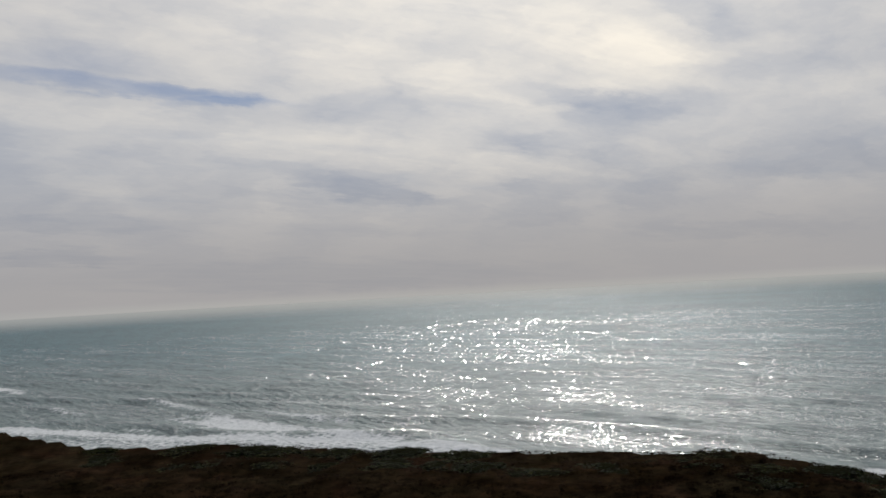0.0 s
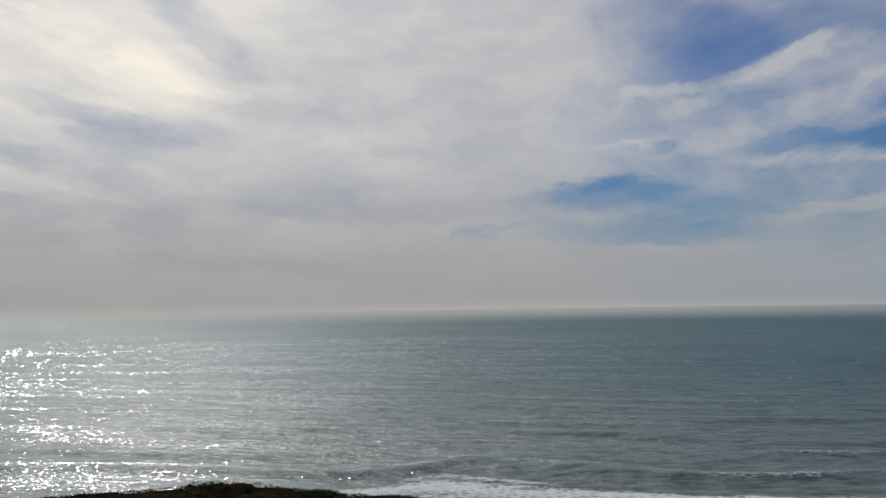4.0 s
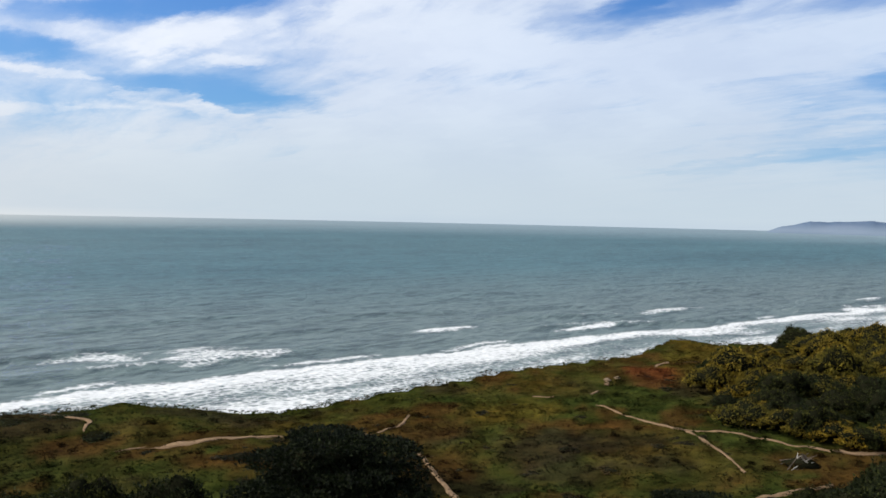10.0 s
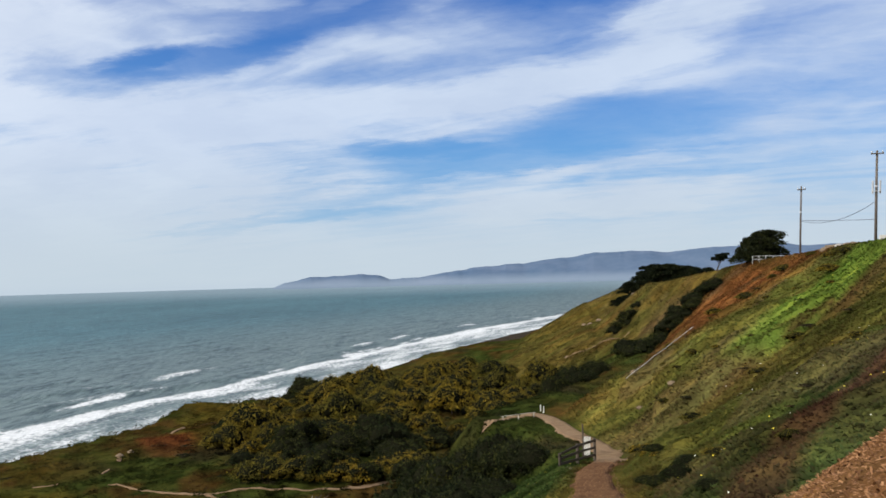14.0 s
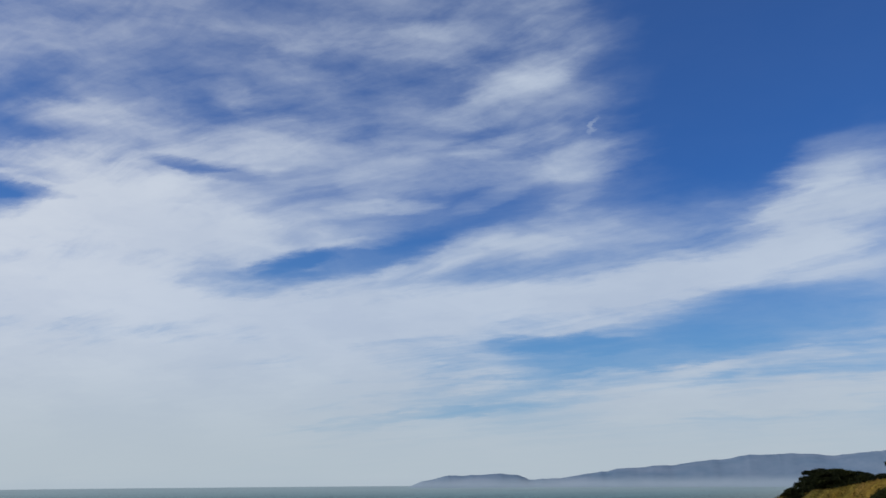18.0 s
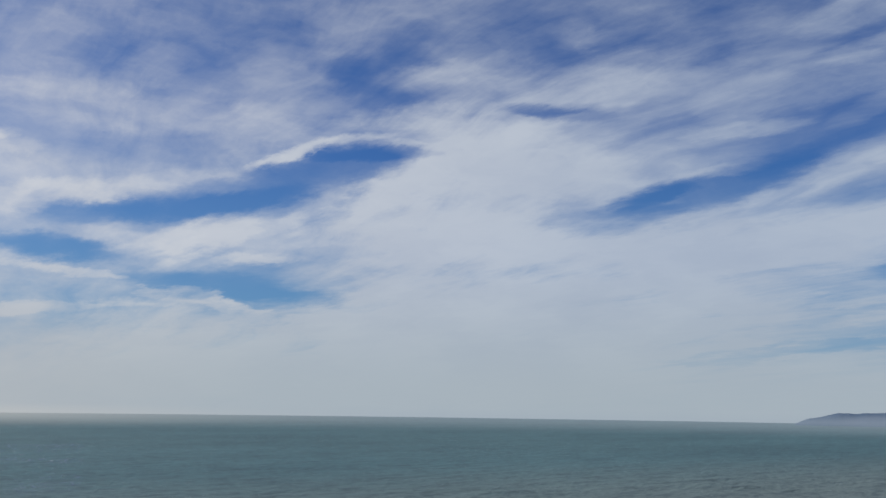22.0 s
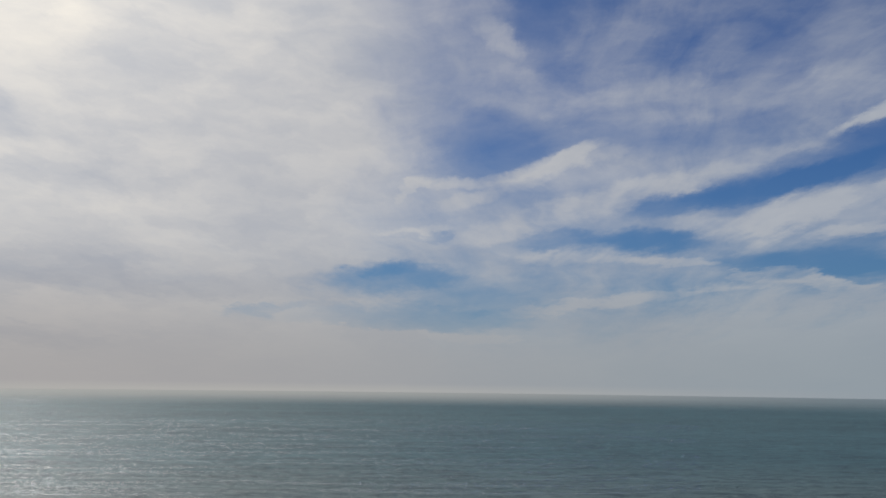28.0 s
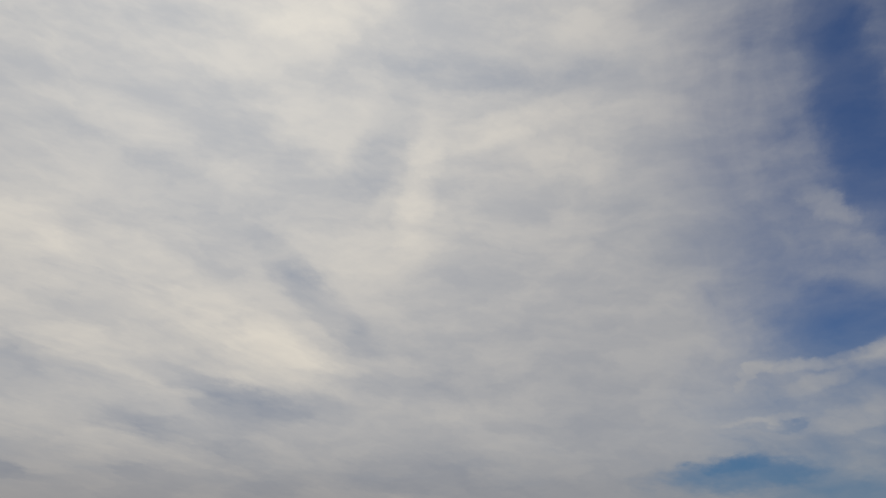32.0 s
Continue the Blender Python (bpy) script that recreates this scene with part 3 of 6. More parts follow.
def mesh_from(name, verts, faces, mats, slots=None, smooth=False):
    me = bpy.data.meshes.new(name)
    v = np.asarray(verts, dtype=np.float32).reshape(-1, 3)
    if isinstance(faces, np.ndarray):
        n, k = faces.shape
        me.vertices.add(len(v))
        me.vertices.foreach_set("co", v.ravel())
        me.loops.add(n * k)
        me.loops.foreach_set("vertex_index", faces.astype(np.int32).ravel())
        me.polygons.add(n)
        me.polygons.foreach_set("loop_start", np.arange(0, n * k, k, dtype=np.int32))
    else:
        me.from_pydata(v.tolist(), [], faces)
    for m in mats:
        me.materials.append(m)
    if slots is not None:
        me.polygons.foreach_set("material_index", np.asarray(slots, dtype=np.int32))
    me.polygons.foreach_set("use_smooth", np.full(len(me.polygons), smooth))
    me.update(calc_edges=True)
    me.validate()
    return me


def part(name, data, parent=None, label="", m=None):
    ob = new(name, data)
    if parent is not None:
        ob.parent = parent
    if m is not None:
        ob.matrix_basis = m
    return tagged(ob, label)


def bm_mesh(name, bm, mat, smooth=False):
    me = bpy.data.meshes.new(name)
    bm.to_mesh(me)
    bm.free()
    me.materials.append(mat)
    for p in me.polygons:
        p.use_smooth = smooth
    return me


def tube(points, radii, sides=8):
    """A tapered tube along points, closed at both ends, as a bmesh."""
    bm = bmesh.new()
    rings = []
    pts = [Vector(p) for p in points]
    for i, p in enumerate(pts):
        d = (pts[min(i + 1, len(pts) - 1)] - pts[max(i - 1, 0)]).normalized()
        s = d.orthogonal().normalized()
        u = d.cross(s)
        if rings:
            ref = rings[-1][0].co - pts[i - 1]
            s = (ref - d * ref.dot(d)).normalized()
            u = d.cross(s)
        rings.append([bm.verts.new(p + (s * math.cos(a) + u * math.sin(a)) * radii[i]) for a in [2 * math.pi * j / sides for j in range(sides)]])
    for r0, r1 in zip(rings, rings[1:]):
        for j in range(sides):
            bm.faces.new((r0[j], r0[(j + 1) % sides], r1[(j + 1) % sides], r1[j]))
    bm.faces.new(rings[0][::-1])
    bm.faces.new(rings[-1])
    return bm


def board(sx, sy, sz, bevel=0.008):
    bm = bmesh.new()
    bmesh.ops.create_cube(bm, size=1.0)
    for v in bm.verts:
        v.co = Vector((v.co.x * sx, v.co.y * sy, v.co.z * sz))
    bmesh.ops.bevel(bm, geom=bm.edges[:], offset=bevel, segments=2, affect="EDGES")
    return bm


# ---------------------------------------------------------------- noise for the land and the sea
RNG = np.random.default_rng(7)
LATTICE = RNG.random((257, 257))


def vnoise(x, y):
    xi, yi = np.floor(x).astype(int), np.floor(y).astype(int)
    fx, fy = x - xi, y - yi
    fx, fy = fx * fx * (3 - 2 * fx), fy * fy * (3 - 2 * fy)
    a, b = xi % 256, yi % 256
    return (LATTICE[a, b] * (1 - fx) + LATTICE[a + 1, b] * fx) * (1 - fy) + (LATTICE[a, b + 1] * (1 - fx) + LATTICE[a + 1, b + 1] * fx) * fy


def fbm(x, y, octaves=4, gain=0.5):
    s, amp, tot = 0.0, 1.0, 0.0
    for i in range(octaves):
        s = s + amp * (vnoise(x * 2 ** i + 17.3 * i, y * 2 ** i + 5.1 * i) - 0.5)
        tot += amp
        amp *= gain
    return s / tot * 2


def sstep(a, b, x):
    t = np.clip((x - a) / (b - a), 0, 1)
    return t * t * (3 - 2 * t)


# ---------------------------------------------------------------- the lie of the land (x north along the coast, y to seaward, sea at 0)
BX = (-400, -60, -5, 5, 13, 22, 35, 50, 62, 74, 90, 120, 150, 190, 230, 260, 350, 450, 700, 5000)
TOP_Y = (-50, -30, -8, -9, -11, -13, -14, -14.5, -15, -15.5, -16, -13, -12, -3, 1, 0, 6, -5, -60, -600)
TOP_Z = (55, 55.5, 56.6, 57, 57.3, 57.5, 57.6, 57.6, 57.5, 57.5, 57.3, 56.5, 55.7, 53.0, 51.9, 51.7, 50.3, 47, 45, 45)
WAY_Y = (-25, -10, 0.0, 0.4, 0.9, 1.5, 2.4, 2.7, 5.6, 9.0, 5, 1, 2.5, 12, 16, 15, 26, 15, -20, -560)
WAY_Z = (50, 52, 54.3, 53.4, 51.85, 50.1, 47.6, 44.8, 44, 43.4, 43.3, 43.8, 43.5, 41, 40.5, 40.5, 42.5, 40, 38, 38)
WAY_W = (1, 1, 1.6, 1.6, 1.4, 1.1, 1.4, 2.6, 2.4, 7.0, 4, 1, 1, 1, 1, 1, 1, 1, 1, 1)
FOOT_Y = (5, 18, 34, 36, 36, 35, 32, 28, 25, 24, 23, 24, 26, 34, 40, 42, 52, 30, 0, -520)
FOOT_Z = (32, 31, 31, 31, 31, 31, 31, 31, 31, 31, 31, 31, 31, 31, 31, 31, 28.5, 25, 24, 24)
EX = (-5000, -400, -182, -155, -132, -99, -71, -54, -43, -32, -20, -2, 17, 31, 46, 64, 92, 114, 134, 148, 154, 168, 242, 275, 335, 360, 450, 700, 5000)
EDGE_Y = (-300, 15, 56, 64, 80, 92, 106, 113, 112, 112, 113, 114, 113, 113, 109, 99, 93, 90, 87, 88, 84, 78, 74, 73, 66, 58, 46, 15, -500)
EDGE_Z = (33, 34, 32.3, 30, 30, 30, 30, 30.6, 30.2, 29.8, 29.2, 29.1, 29.1, 30, 30, 28, 30, 30.7, 30.7, 32.4, 31, 30.7, 29, 29.6, 28, 24, 24, 24, 24)
SURF_X = (-5000, -700, -430, -315, -240, -190, -139, -90, -56, 100, 200, 300, 400, 576, 780, 1057, 1600, 5000)
SURF_Y = (-600, 70, 140, 176, 206, 214, 222, 232, 254, 250, 248, 236, 218, 207, 176, 118, 40, -350)


def land(x, y):
    """Height of the ground."""
    x, y = np.asarray(x, float), np.asarray(y, float)
    ty, tz = np.interp(x, BX, TOP_Y), np.interp(x, BX, TOP_Z)
    wy, wz, ww = np.interp(x, BX, WAY_Y), np.interp(x, BX, WAY_Z), np.interp(x, BX, WAY_W)
    fy, fz = np.interp(x, BX, FOOT_Y), np.interp(x, BX, FOOT_Z)
    ey, ez = np.interp(x, EX, EDGE_Y), np.interp(x, EX, EDGE_Z)
    ey = np.maximum(ey, fy + 4)
    sy = np.interp(x, SURF_X, SURF_Y) - 58
    sy = np.maximum(sy, ey + 24)
    knots_y = [ty - 60, ty, wy - 1.1, wy + ww, fy, ey, ey + 3, ey + 13, ey + 18, sy, sy + 150]
    knots_z = [tz + 0.6, tz, wz + 0.15, wz, fz, ez, ez - 3.5, 6 + 0 * x, 4 + 0 * x, 0 * x, 0 * x - 9]
    z = np.where(y < knots_y[0], knots_z[0], knots_z[-1])
    for y0, y1, z0, z1 in zip(knots_y, knots_y[1:], knots_z, knots_z[1:]):
        t = (y - y0) / np.maximum(y1 - y0, 1e-3)
        z = np.where((t >= 0) & (t < 1), z0 + (z1 - z0) * t, z)
    # hollows and lumps: strong on the slope and the terrace, none on the trail
    off = np.abs(y - wy)
    calm = sstep(0.8, 3.5, off)
    slope_part = sstep(0, 5, y - ty) * (1 - sstep(-4, 2, y - fy))
    terrace = sstep(-6, 6, y - fy) * (1 - sstep(-14, -3, y - ey))
    lip = sstep(-12, -2, y - ey) * (1 - sstep(0, 6, y - ey))
    z = z + calm * slope_part * (0.9 * fbm(x * 0.11, y * 0.16, 4) + 0.35 * fbm(x * 0.5, y * 0.6, 3))
    z = z + terrace * (0.9 * fbm(x * 0.045, y * 0.07, 4) + 0.42 * fbm(x * 0.3, y * 0.35, 4)) + lip * 0.35 * fbm(x * 0.16, y * 0.1, 3)
    face = sstep(1, 4, y - ey) * (1 - sstep(14, 20, y - ey))
    z = z + face * 2.0 * fbm(x * 0.09, y * 0.2, 4)
    # spoil heap of wood chip beside the look-out
    heap = 56.06 - 0.28 * x - 1.5 * np.maximum(0, y + 0.95) + 0.74 * np.clip(-1.0 - y, 0, 4) - 1.6 * np.maximum(0, x - 8.6) - 1.2 * np.maximum(0, 2.6 - x) - 0.8 * np.maximum(0, -5.5 - y)
    z = np.maximum(z, np.where((y < 1.0) & (x > 0.3) & (x < 16), heap, z))
    return z


def fan(radii, bearings):
    """A sheet of rings round the look-out: x, y of its corners and its faces."""
    r, a = np.meshgrid(radii, bearings, indexing="ij")
    x, y = -np.sin(a) * r, np.cos(a) * r
    n, m = r.shape
    i, j = np.meshgrid(np.arange(n - 1), np.arange(m), indexing="ij")
    k = (j + 1) % m
    faces = np.stack([i * m + j, i * m + k, (i + 1) * m + k, (i + 1) * m + j], -1).reshape(-1, 4)
    return x.ravel(), y.ravel(), faces[:, ::-1]


BEARINGS = np.radians(np.concatenate([np.arange(-112, 82, 0.27), np.arange(82, 248, 2.0)]))


def grow_color(x, y, z):
    """Colour of the plant cover at a place on the ground."""
    ty, wy = np.interp(x, BX, TOP_Y), np.interp(x, BX, WAY_Y)
    fy, ey = np.interp(x, BX, FOOT_Y), np.interp(x, EX, EDGE_Y)
    a, b, c = fbm(x * 0.05 + 3, y * 0.06, 4), fbm(x * 0.09 + 40, y * 0.11 + 9, 4), fbm(x * 0.25 + 11, y * 0.25, 3)
    green, olive = np.array((0.036, 0.047, 0.012)), np.array((0.056, 0.049, 0.014))
    rust, gold, brown = np.array((0.068, 0.037, 0.013)), np.array((0.084, 0.066, 0.014)), np.array((0.036, 0.029, 0.017))
    fresh, ice, dead = np.array((0.046, 0.074, 0.012)), np.array((0.018, 0.027, 0.010)), np.array((0.046, 0.027, 0.019))
    col = green + (olive - green) * sstep(-0.25, 0.25, a + 0.4 * c)[:, None]
    for tone, w in ((rust, sstep(0.14, 0.42, b + 0.3 * c) * 0.8), (brown, sstep(0.12, 0.4, -b + 0.3 * a) * 0.75), (gold, sstep(0.2, 0.45, a - 0.4 * b) * 0.7)):
        col = col + (tone - col) * w[:, None]
    spots = ((119, 74, 8, (0.105, 0.036, 0.015), 0.95), (113, 70, 7, (0.085, 0.036, 0.015), 0.85), (60, 66, 9, rust, 0.6), (55, 58, 10, brown * 0.6, 0.8), (80, 55, 8, brown * 0.6, 0.7), (84, 74, 9, gold, 0.8), (70, 76, 8, rust, 0.7), (150, 90, 9, gold, 0.9), (140, 78, 10, gold, 0.8), (98, 40, 9, green, 0.8), (92, 47, 7, green, 0.7), (75, 60, 8, brown, 0.8), (68, 52, 7, brown, 0.6), (100, -8, 11, rust, 0.9), (120, -6, 10, rust, 0.8), (84, 14, 7, green, 0.9), (36, -2.5, 3.2, brown, 0.7), (215, 22, 10, gold * 1.1, 0.8), (217, 15, 8, rust * 1.3, 0.8), (214, 28, 8, gold, 0.7), (223, 9, 8, rust, 0.6), (156, -2.5, 8, dead * 1.4, 0.7), (300, 24, 26, gold, 0.8), (260, 22, 18, olive, 0.6), (230, 14, 11, green, 0.9))
    for px, py, pr, tone, w in spots:
        d = np.hypot(x - px, (y - py) * 1.2) / pr + 0.5 * c
        col = col + (np.asarray(tone) - col) * (w * (1 - sstep(0.5, 1.0, d)))[:, None]
    bluff_n = sstep(135, 165, x) * (1 - sstep(-4, 4, y - fy))
    col = col + ((olive * 0.65 + rust * 0.45 + gold * 0.3) * (1 + 0.5 * c[:, None]) - col) * (0.5 * bluff_n)[:, None]
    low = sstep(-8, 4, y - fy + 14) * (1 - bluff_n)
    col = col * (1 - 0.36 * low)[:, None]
    # southern land: dark red-brown, with its backlit shade painted into the colour
    south_shade = 1 - sstep(-20, 40, x - 0.4 * (y - 60))
    col = col + (np.array((0.015, 0.010, 0.007)) * (1 + 0.8 * c[:, None]) - col) * (0.94 * south_shade)[:, None]
    # bands of different cover across the bank above the trail
    bank = (1 - sstep(-1.6, -0.4, y - wy)) * sstep(-6, 2, y - ty) * sstep(4, 7, x) * (1 - sstep(128, 140, x))
    lean = np.clip((45 - x) / 30, 0, 1) * np.clip((x - 3) / 6, 0, 1)
    xb = x + 3.3 * (y - wy + 1) * lean
    xb = xb + 0.10 * np.maximum(xb, 6) * fbm(x * 0.16 + 60, y * 0.4, 4) + 0.05 * np.maximum(xb, 6) * fbm(x * 0.7, y * 0.9 + 9, 3)
    bands = (ice, ice * 1.2, dead * 0.55, dead * 0.5, ice, ice * 1.2, (ice + green) * 0.7, green, (olive + green) * 0.56, (olive + green) * 0.58, (olive + green) * 0.56, (olive + brown) * 0.6, (dead + olive) * 0.6, (green + olive) * 0.6, (green + olive) * 0.62, (olive + rust) * 0.6, rust * 1.05, rust * 1.1)
    tone = np.stack([np.interp(xb, (-20, 6.2, 7.4, 10.0, 11, 15, 17, 21, 25, 36, 46, 50, 55, 60, 72, 78, 92, 130), [t[i] for t in bands]) for i in range(3)], -1)
    col = col + (tone * (1 + 0.5 * c[:, None]) * (np.array((1.5, 1.5, 1.35)) + sstep(-0.1, 0.25, b)[:, None] * np.array((0.3, -0.15, 0.0))) - col) * (0.82 * bank)[:, None]
    lush = bank * sstep(-7.5, -10.5, y - wy) * sstep(-1.5, 1.5, x - 49 + 0.9 * (y + 7) + 4 * a) * (1 - sstep(-1, 3, x - 60 + 0.9 * (y + 7) - 4 * b))
    col = col + (fresh * 1.9 * (1 + 0.6 * c[:, None]) - col) * (0.85 * lush * sstep(-0.35, 0.1, a + c))[:, None]
    streak = bank * np.exp(-((x - 66 + 1.2 * (y + 7) + 6 * a) / 3.0) ** 2)
    col = col + (np.array((0.085, 0.062, 0.040)) - col) * (0.5 * streak * sstep(-0.2, 0.3, b + c))[:, None]
    scar = bank * sstep(-3.4, -1.2, y - wy) * sstep(14, 16, x) * (1 - sstep(23, 30, x)) * sstep(-0.05, 0.22, fbm(x * 0.5 + 2, y * 0.7, 4))
    col = col + (np.array((0.16, 0.10, 0.055)) - col) * (0.3 * scar)[:, None]
    # rank green growth on the outer edge of the trail
    verge = sstep(0.7, 1.5, y - wy) * (1 - sstep(5, 9, y - wy)) * sstep(5, 8, x) * (1 - sstep(44, 60, x))
    col = col + (np.array((0.017, 0.031, 0.008)) * (1 + 0.7 * c[:, None]) - col) * (0.85 * verge)[:, None]
    heap_w = (1 - sstep(-1.0, 0.2, y)) * sstep(-7, -6, y) * sstep(1, 2, x) * (1 - sstep(8.4, 9.2, x))
    col = col + (np.array((0.17, 0.085, 0.038)) - col) * heap_w[:, None]
    d = fbm(x * 0.55 + 5, y * 0.6 + 8, 3)
    col = col * np.clip(1 + 0.75 * d, 0.35, 1.8)[:, None]
    earth = np.array((0.13, 0.088, 0.050))
    sand = np.array((0.036, 0.031, 0.026))
    cut = sstep(0.22, 0.34, fbm(x * 0.13 + 70, y * 0.2 + 33, 4)) * sstep(-1, 2, y - ty) * (1 - sstep(-6, 0, y - wy))
    col = col + (earth - col) * (0.35 * cut * sstep(15, 22, x))[:, None]
    col = col + (earth * 0.8 - col) * (sstep(0, 3, y - ey) * (0.55 + 0.45 * sstep(-0.1, 0.2, c)))[:, None]
    col = col + (sand - col) * sstep(12, 20, y - ey)[:, None]
    return col


def paint(me, x, y, z):
    layer = me.color_attributes.new("tint", "FLOAT_COLOR", "POINT")
    col = np.ones((len(x), 4), np.float32)
    col[:, :3] = np.clip(grow_color(x, y, z), 0, 1)
    layer.data.foreach_set("color", col.ravel())


radii = np.concatenate([[0.3], np.geomspace(1.0, 700, 270), np.geomspace(760, 4900, 14)])
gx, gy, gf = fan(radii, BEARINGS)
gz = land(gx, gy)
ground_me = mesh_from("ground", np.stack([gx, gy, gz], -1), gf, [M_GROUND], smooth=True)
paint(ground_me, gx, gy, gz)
ground = tagged(new("ground", ground_me), "scrub-covered coastal bluff, terrace and sandy cliff above a beach", "ground", kind="structure")

# ---------------------------------------------------------------- the sea
# breakers and drifting foam: x, y, half length, half breadth, amount
BREAKERS = ((122, 308, 18, 17, 0.50), (156, 290, 21, 21, 0.47), (176, 277, 14, 7, 0.46), (283, 288, 24, 7, 0.62), (454, 272, 34, 7, 0.6), (633, 224, 30, 6, 0.6), (-317, 227, 40, 9, 0.55), (-325, 200, 60, 14, 0.72), (-250, 206, 45, 11, 0.8), (-205, 210, 24, 7, 0.9), (-470, 176, 40, 5, 0.4), (-640, 202, 45, 9, 0.8), (-420, 215, 60, 6, 0.45), (720, 215, 30, 5, 0.7), (880, 190, 34, 5, 0.7), (340, 252, 26, 4, 0.8))
def sea_shape(sx, sy):
    """Height, foam and depth line of the sea."""
    line = np.interp(sx, SURF_X, SURF_Y)
    wig = 7 * fbm(sx * 0.012, sy * 0.004 + 3, 3) + 4 * fbm(sx * 0.05, sy * 0.03, 3)
    depth = sy - line - wig
    r = np.hypot(sx, sy)
    fade = 1 - sstep(700, 1500, r)
    phase = (sy - 0.93 * line) / 33.0 + 1.3 * fbm(sx * 0.004 + 7, sy * 0.006, 3)
    ridge = np.exp(-((np.mod(phase, 1) - 0.5) / 0.16) ** 2)
    run = sstep(0.0, 0.5, fbm(sx * 0.011 + 31, np.floor(phase) * 3.7, 3) + 0.22)
    sz = fade * sstep(-25, 20, depth) * (1.8 * ridge * run * (1 - 0.7 * sstep(60, 260, depth)) + 0.28 * fbm(sx * 0.05, sy * 0.11, 4))
    # a ragged outer breaker, then a broad sheet of lacy wash
    wash = fbm(sx * 0.018 + 5, depth * 0.06 + 2, 4)
    front = depth + 8 * fbm(sx * 0.03 + 71, depth * 0.02, 4)
    foam = sstep(5, -3, front) * (0.74 - 0.30 * sstep(-6, -16, front) + 0.5 * wash * sstep(-3, -10, front) + 0.10 * sstep(-46, -58, depth))
    foam = foam * (1 - sstep(220, 330, sx) * (1 - sstep(400, 560, sx)) * sstep(-6, -14, front) * (0.62 - 0.5 * sstep(0.0, 0.3, wash)))
    foam = np.maximum(foam, 0.6 * sstep(12, 9, front) * sstep(4, 7, front) * sstep(0.05, 0.3, fbm(sx * 0.02 + 15, depth * 0.05, 3)))
    foam = foam * (1 - 0.22 * sstep(-4, -12, front) * sstep(-0.08, 0.25, fbm(sx * 0.045 + 13, depth * 0.13, 4)))
    for bx, by, hl, hb, amount in BREAKERS:
        dx, dy = (sx - bx) / hl, (sy - by + 0.06 * (sx - bx)) / hb
        d = np.sqrt(dx * dx + dy * dy) + 0.8 * fbm(sx * 0.07, sy * 0.10, 4)
        foam = np.maximum(foam, amount * (1 - sstep(0.35, 1.1, d)))
        if hb < 8:
            sz = sz + 1.1 * np.exp(-dx * dx * 1.5 - (dy * 1.1) ** 2)
    crest = ridge * run * sstep(5, 15, depth) * (1 - sstep(45, 100, depth)) * sstep(0.15, 0.45, fbm(sx * 0.035 + 90, np.floor(phase) * 9.1, 3))
    foam = np.maximum(foam, 0.34 * crest * (ridge > 0.75))
    return sz, foam, depth


sea_r = np.concatenate([np.geomspace(110, 1500, 220), np.geomspace(1540, 4950, 40)])
sx, sy, sf = fan(sea_r, BEARINGS)
sz, foam, depth = sea_shape(sx, sy)
sea_me = mesh_from("sea", np.stack([sx, sy, sz], -1), sf, [M_SEA], smooth=True)
for key, val in (("foam", foam), ("silt", np.maximum(sstep(480, 0, depth) * 0.85, 0.6 * sstep(480, 20, depth) * (1 - sstep(-60, 160, sx))))):
    lay = sea_me.attributes.new(key, "FLOAT", "POINT")
    lay.data.foreach_set("value", np.clip(val, 0, 1).astype(np.float32))
tagged(new("sea", sea_me), "grey-green ocean with low swell and white surf along the beach", "sea", kind="structure")

# wind wavelets: many small facets, tilted at random as wind tilts them
grng = np.random.default_rng(19)
N_FACETS = 200000
ga = np.radians(grng.uniform(-101, 78, N_FACETS))
gr = (grng.uniform(1650 ** -0.8, 235 ** -0.8, N_FACETS)) ** (-1 / 0.8)
fx, fy = -np.sin(ga) * gr, np.cos(ga) * gr
fz, ffoam, fdepth = sea_shape(fx, fy)
keep = (fdepth > 14) & (ffoam < 0.2) & (grng.random(N_FACETS) < 0.5 + 1.6 * fbm(fx * 0.012 + 3, fy * 0.05, 4))
fx, fy, fz, gr = fx[keep], fy[keep], fz[keep], gr[keep]
n = len(fx)
mid = np.stack([fx, fy, fz + 0.12], -1)
slope_x, slope_y = 0.12 * grng.normal(size=n), 0.21 * grng.normal(size=n)
long_h, short_h = 0.27 * (gr / 400) ** 0.8 * grng.uniform(0.5, 1.6, n), 0.17 * (gr / 400) ** 1.0 * grng.uniform(0.6, 1.4, n)
turn = grng.normal(0, 0.35, n)
ax, ay = np.cos(turn), np.sin(turn)
along_w = np.stack([ax * long_h, ay * long_h, (ax * slope_x + ay * slope_y) * long_h], -1)
across_w = np.stack([-ay * short_h, ax * short_h, (-ay * slope_x + ax * slope_y) * short_h], -1)
wave_v = np.stack([mid - along_w, mid - across_w, mid + along_w, mid + across_w], 1).reshape(-1, 3)
tagged(new("wavelets", mesh_from("wavelets", wave_v, np.arange(len(wave_v)).reshape(-1, 4), [M_GLINT])), "small wind wavelets glinting on the sea surface", "waves", kind="stuff")


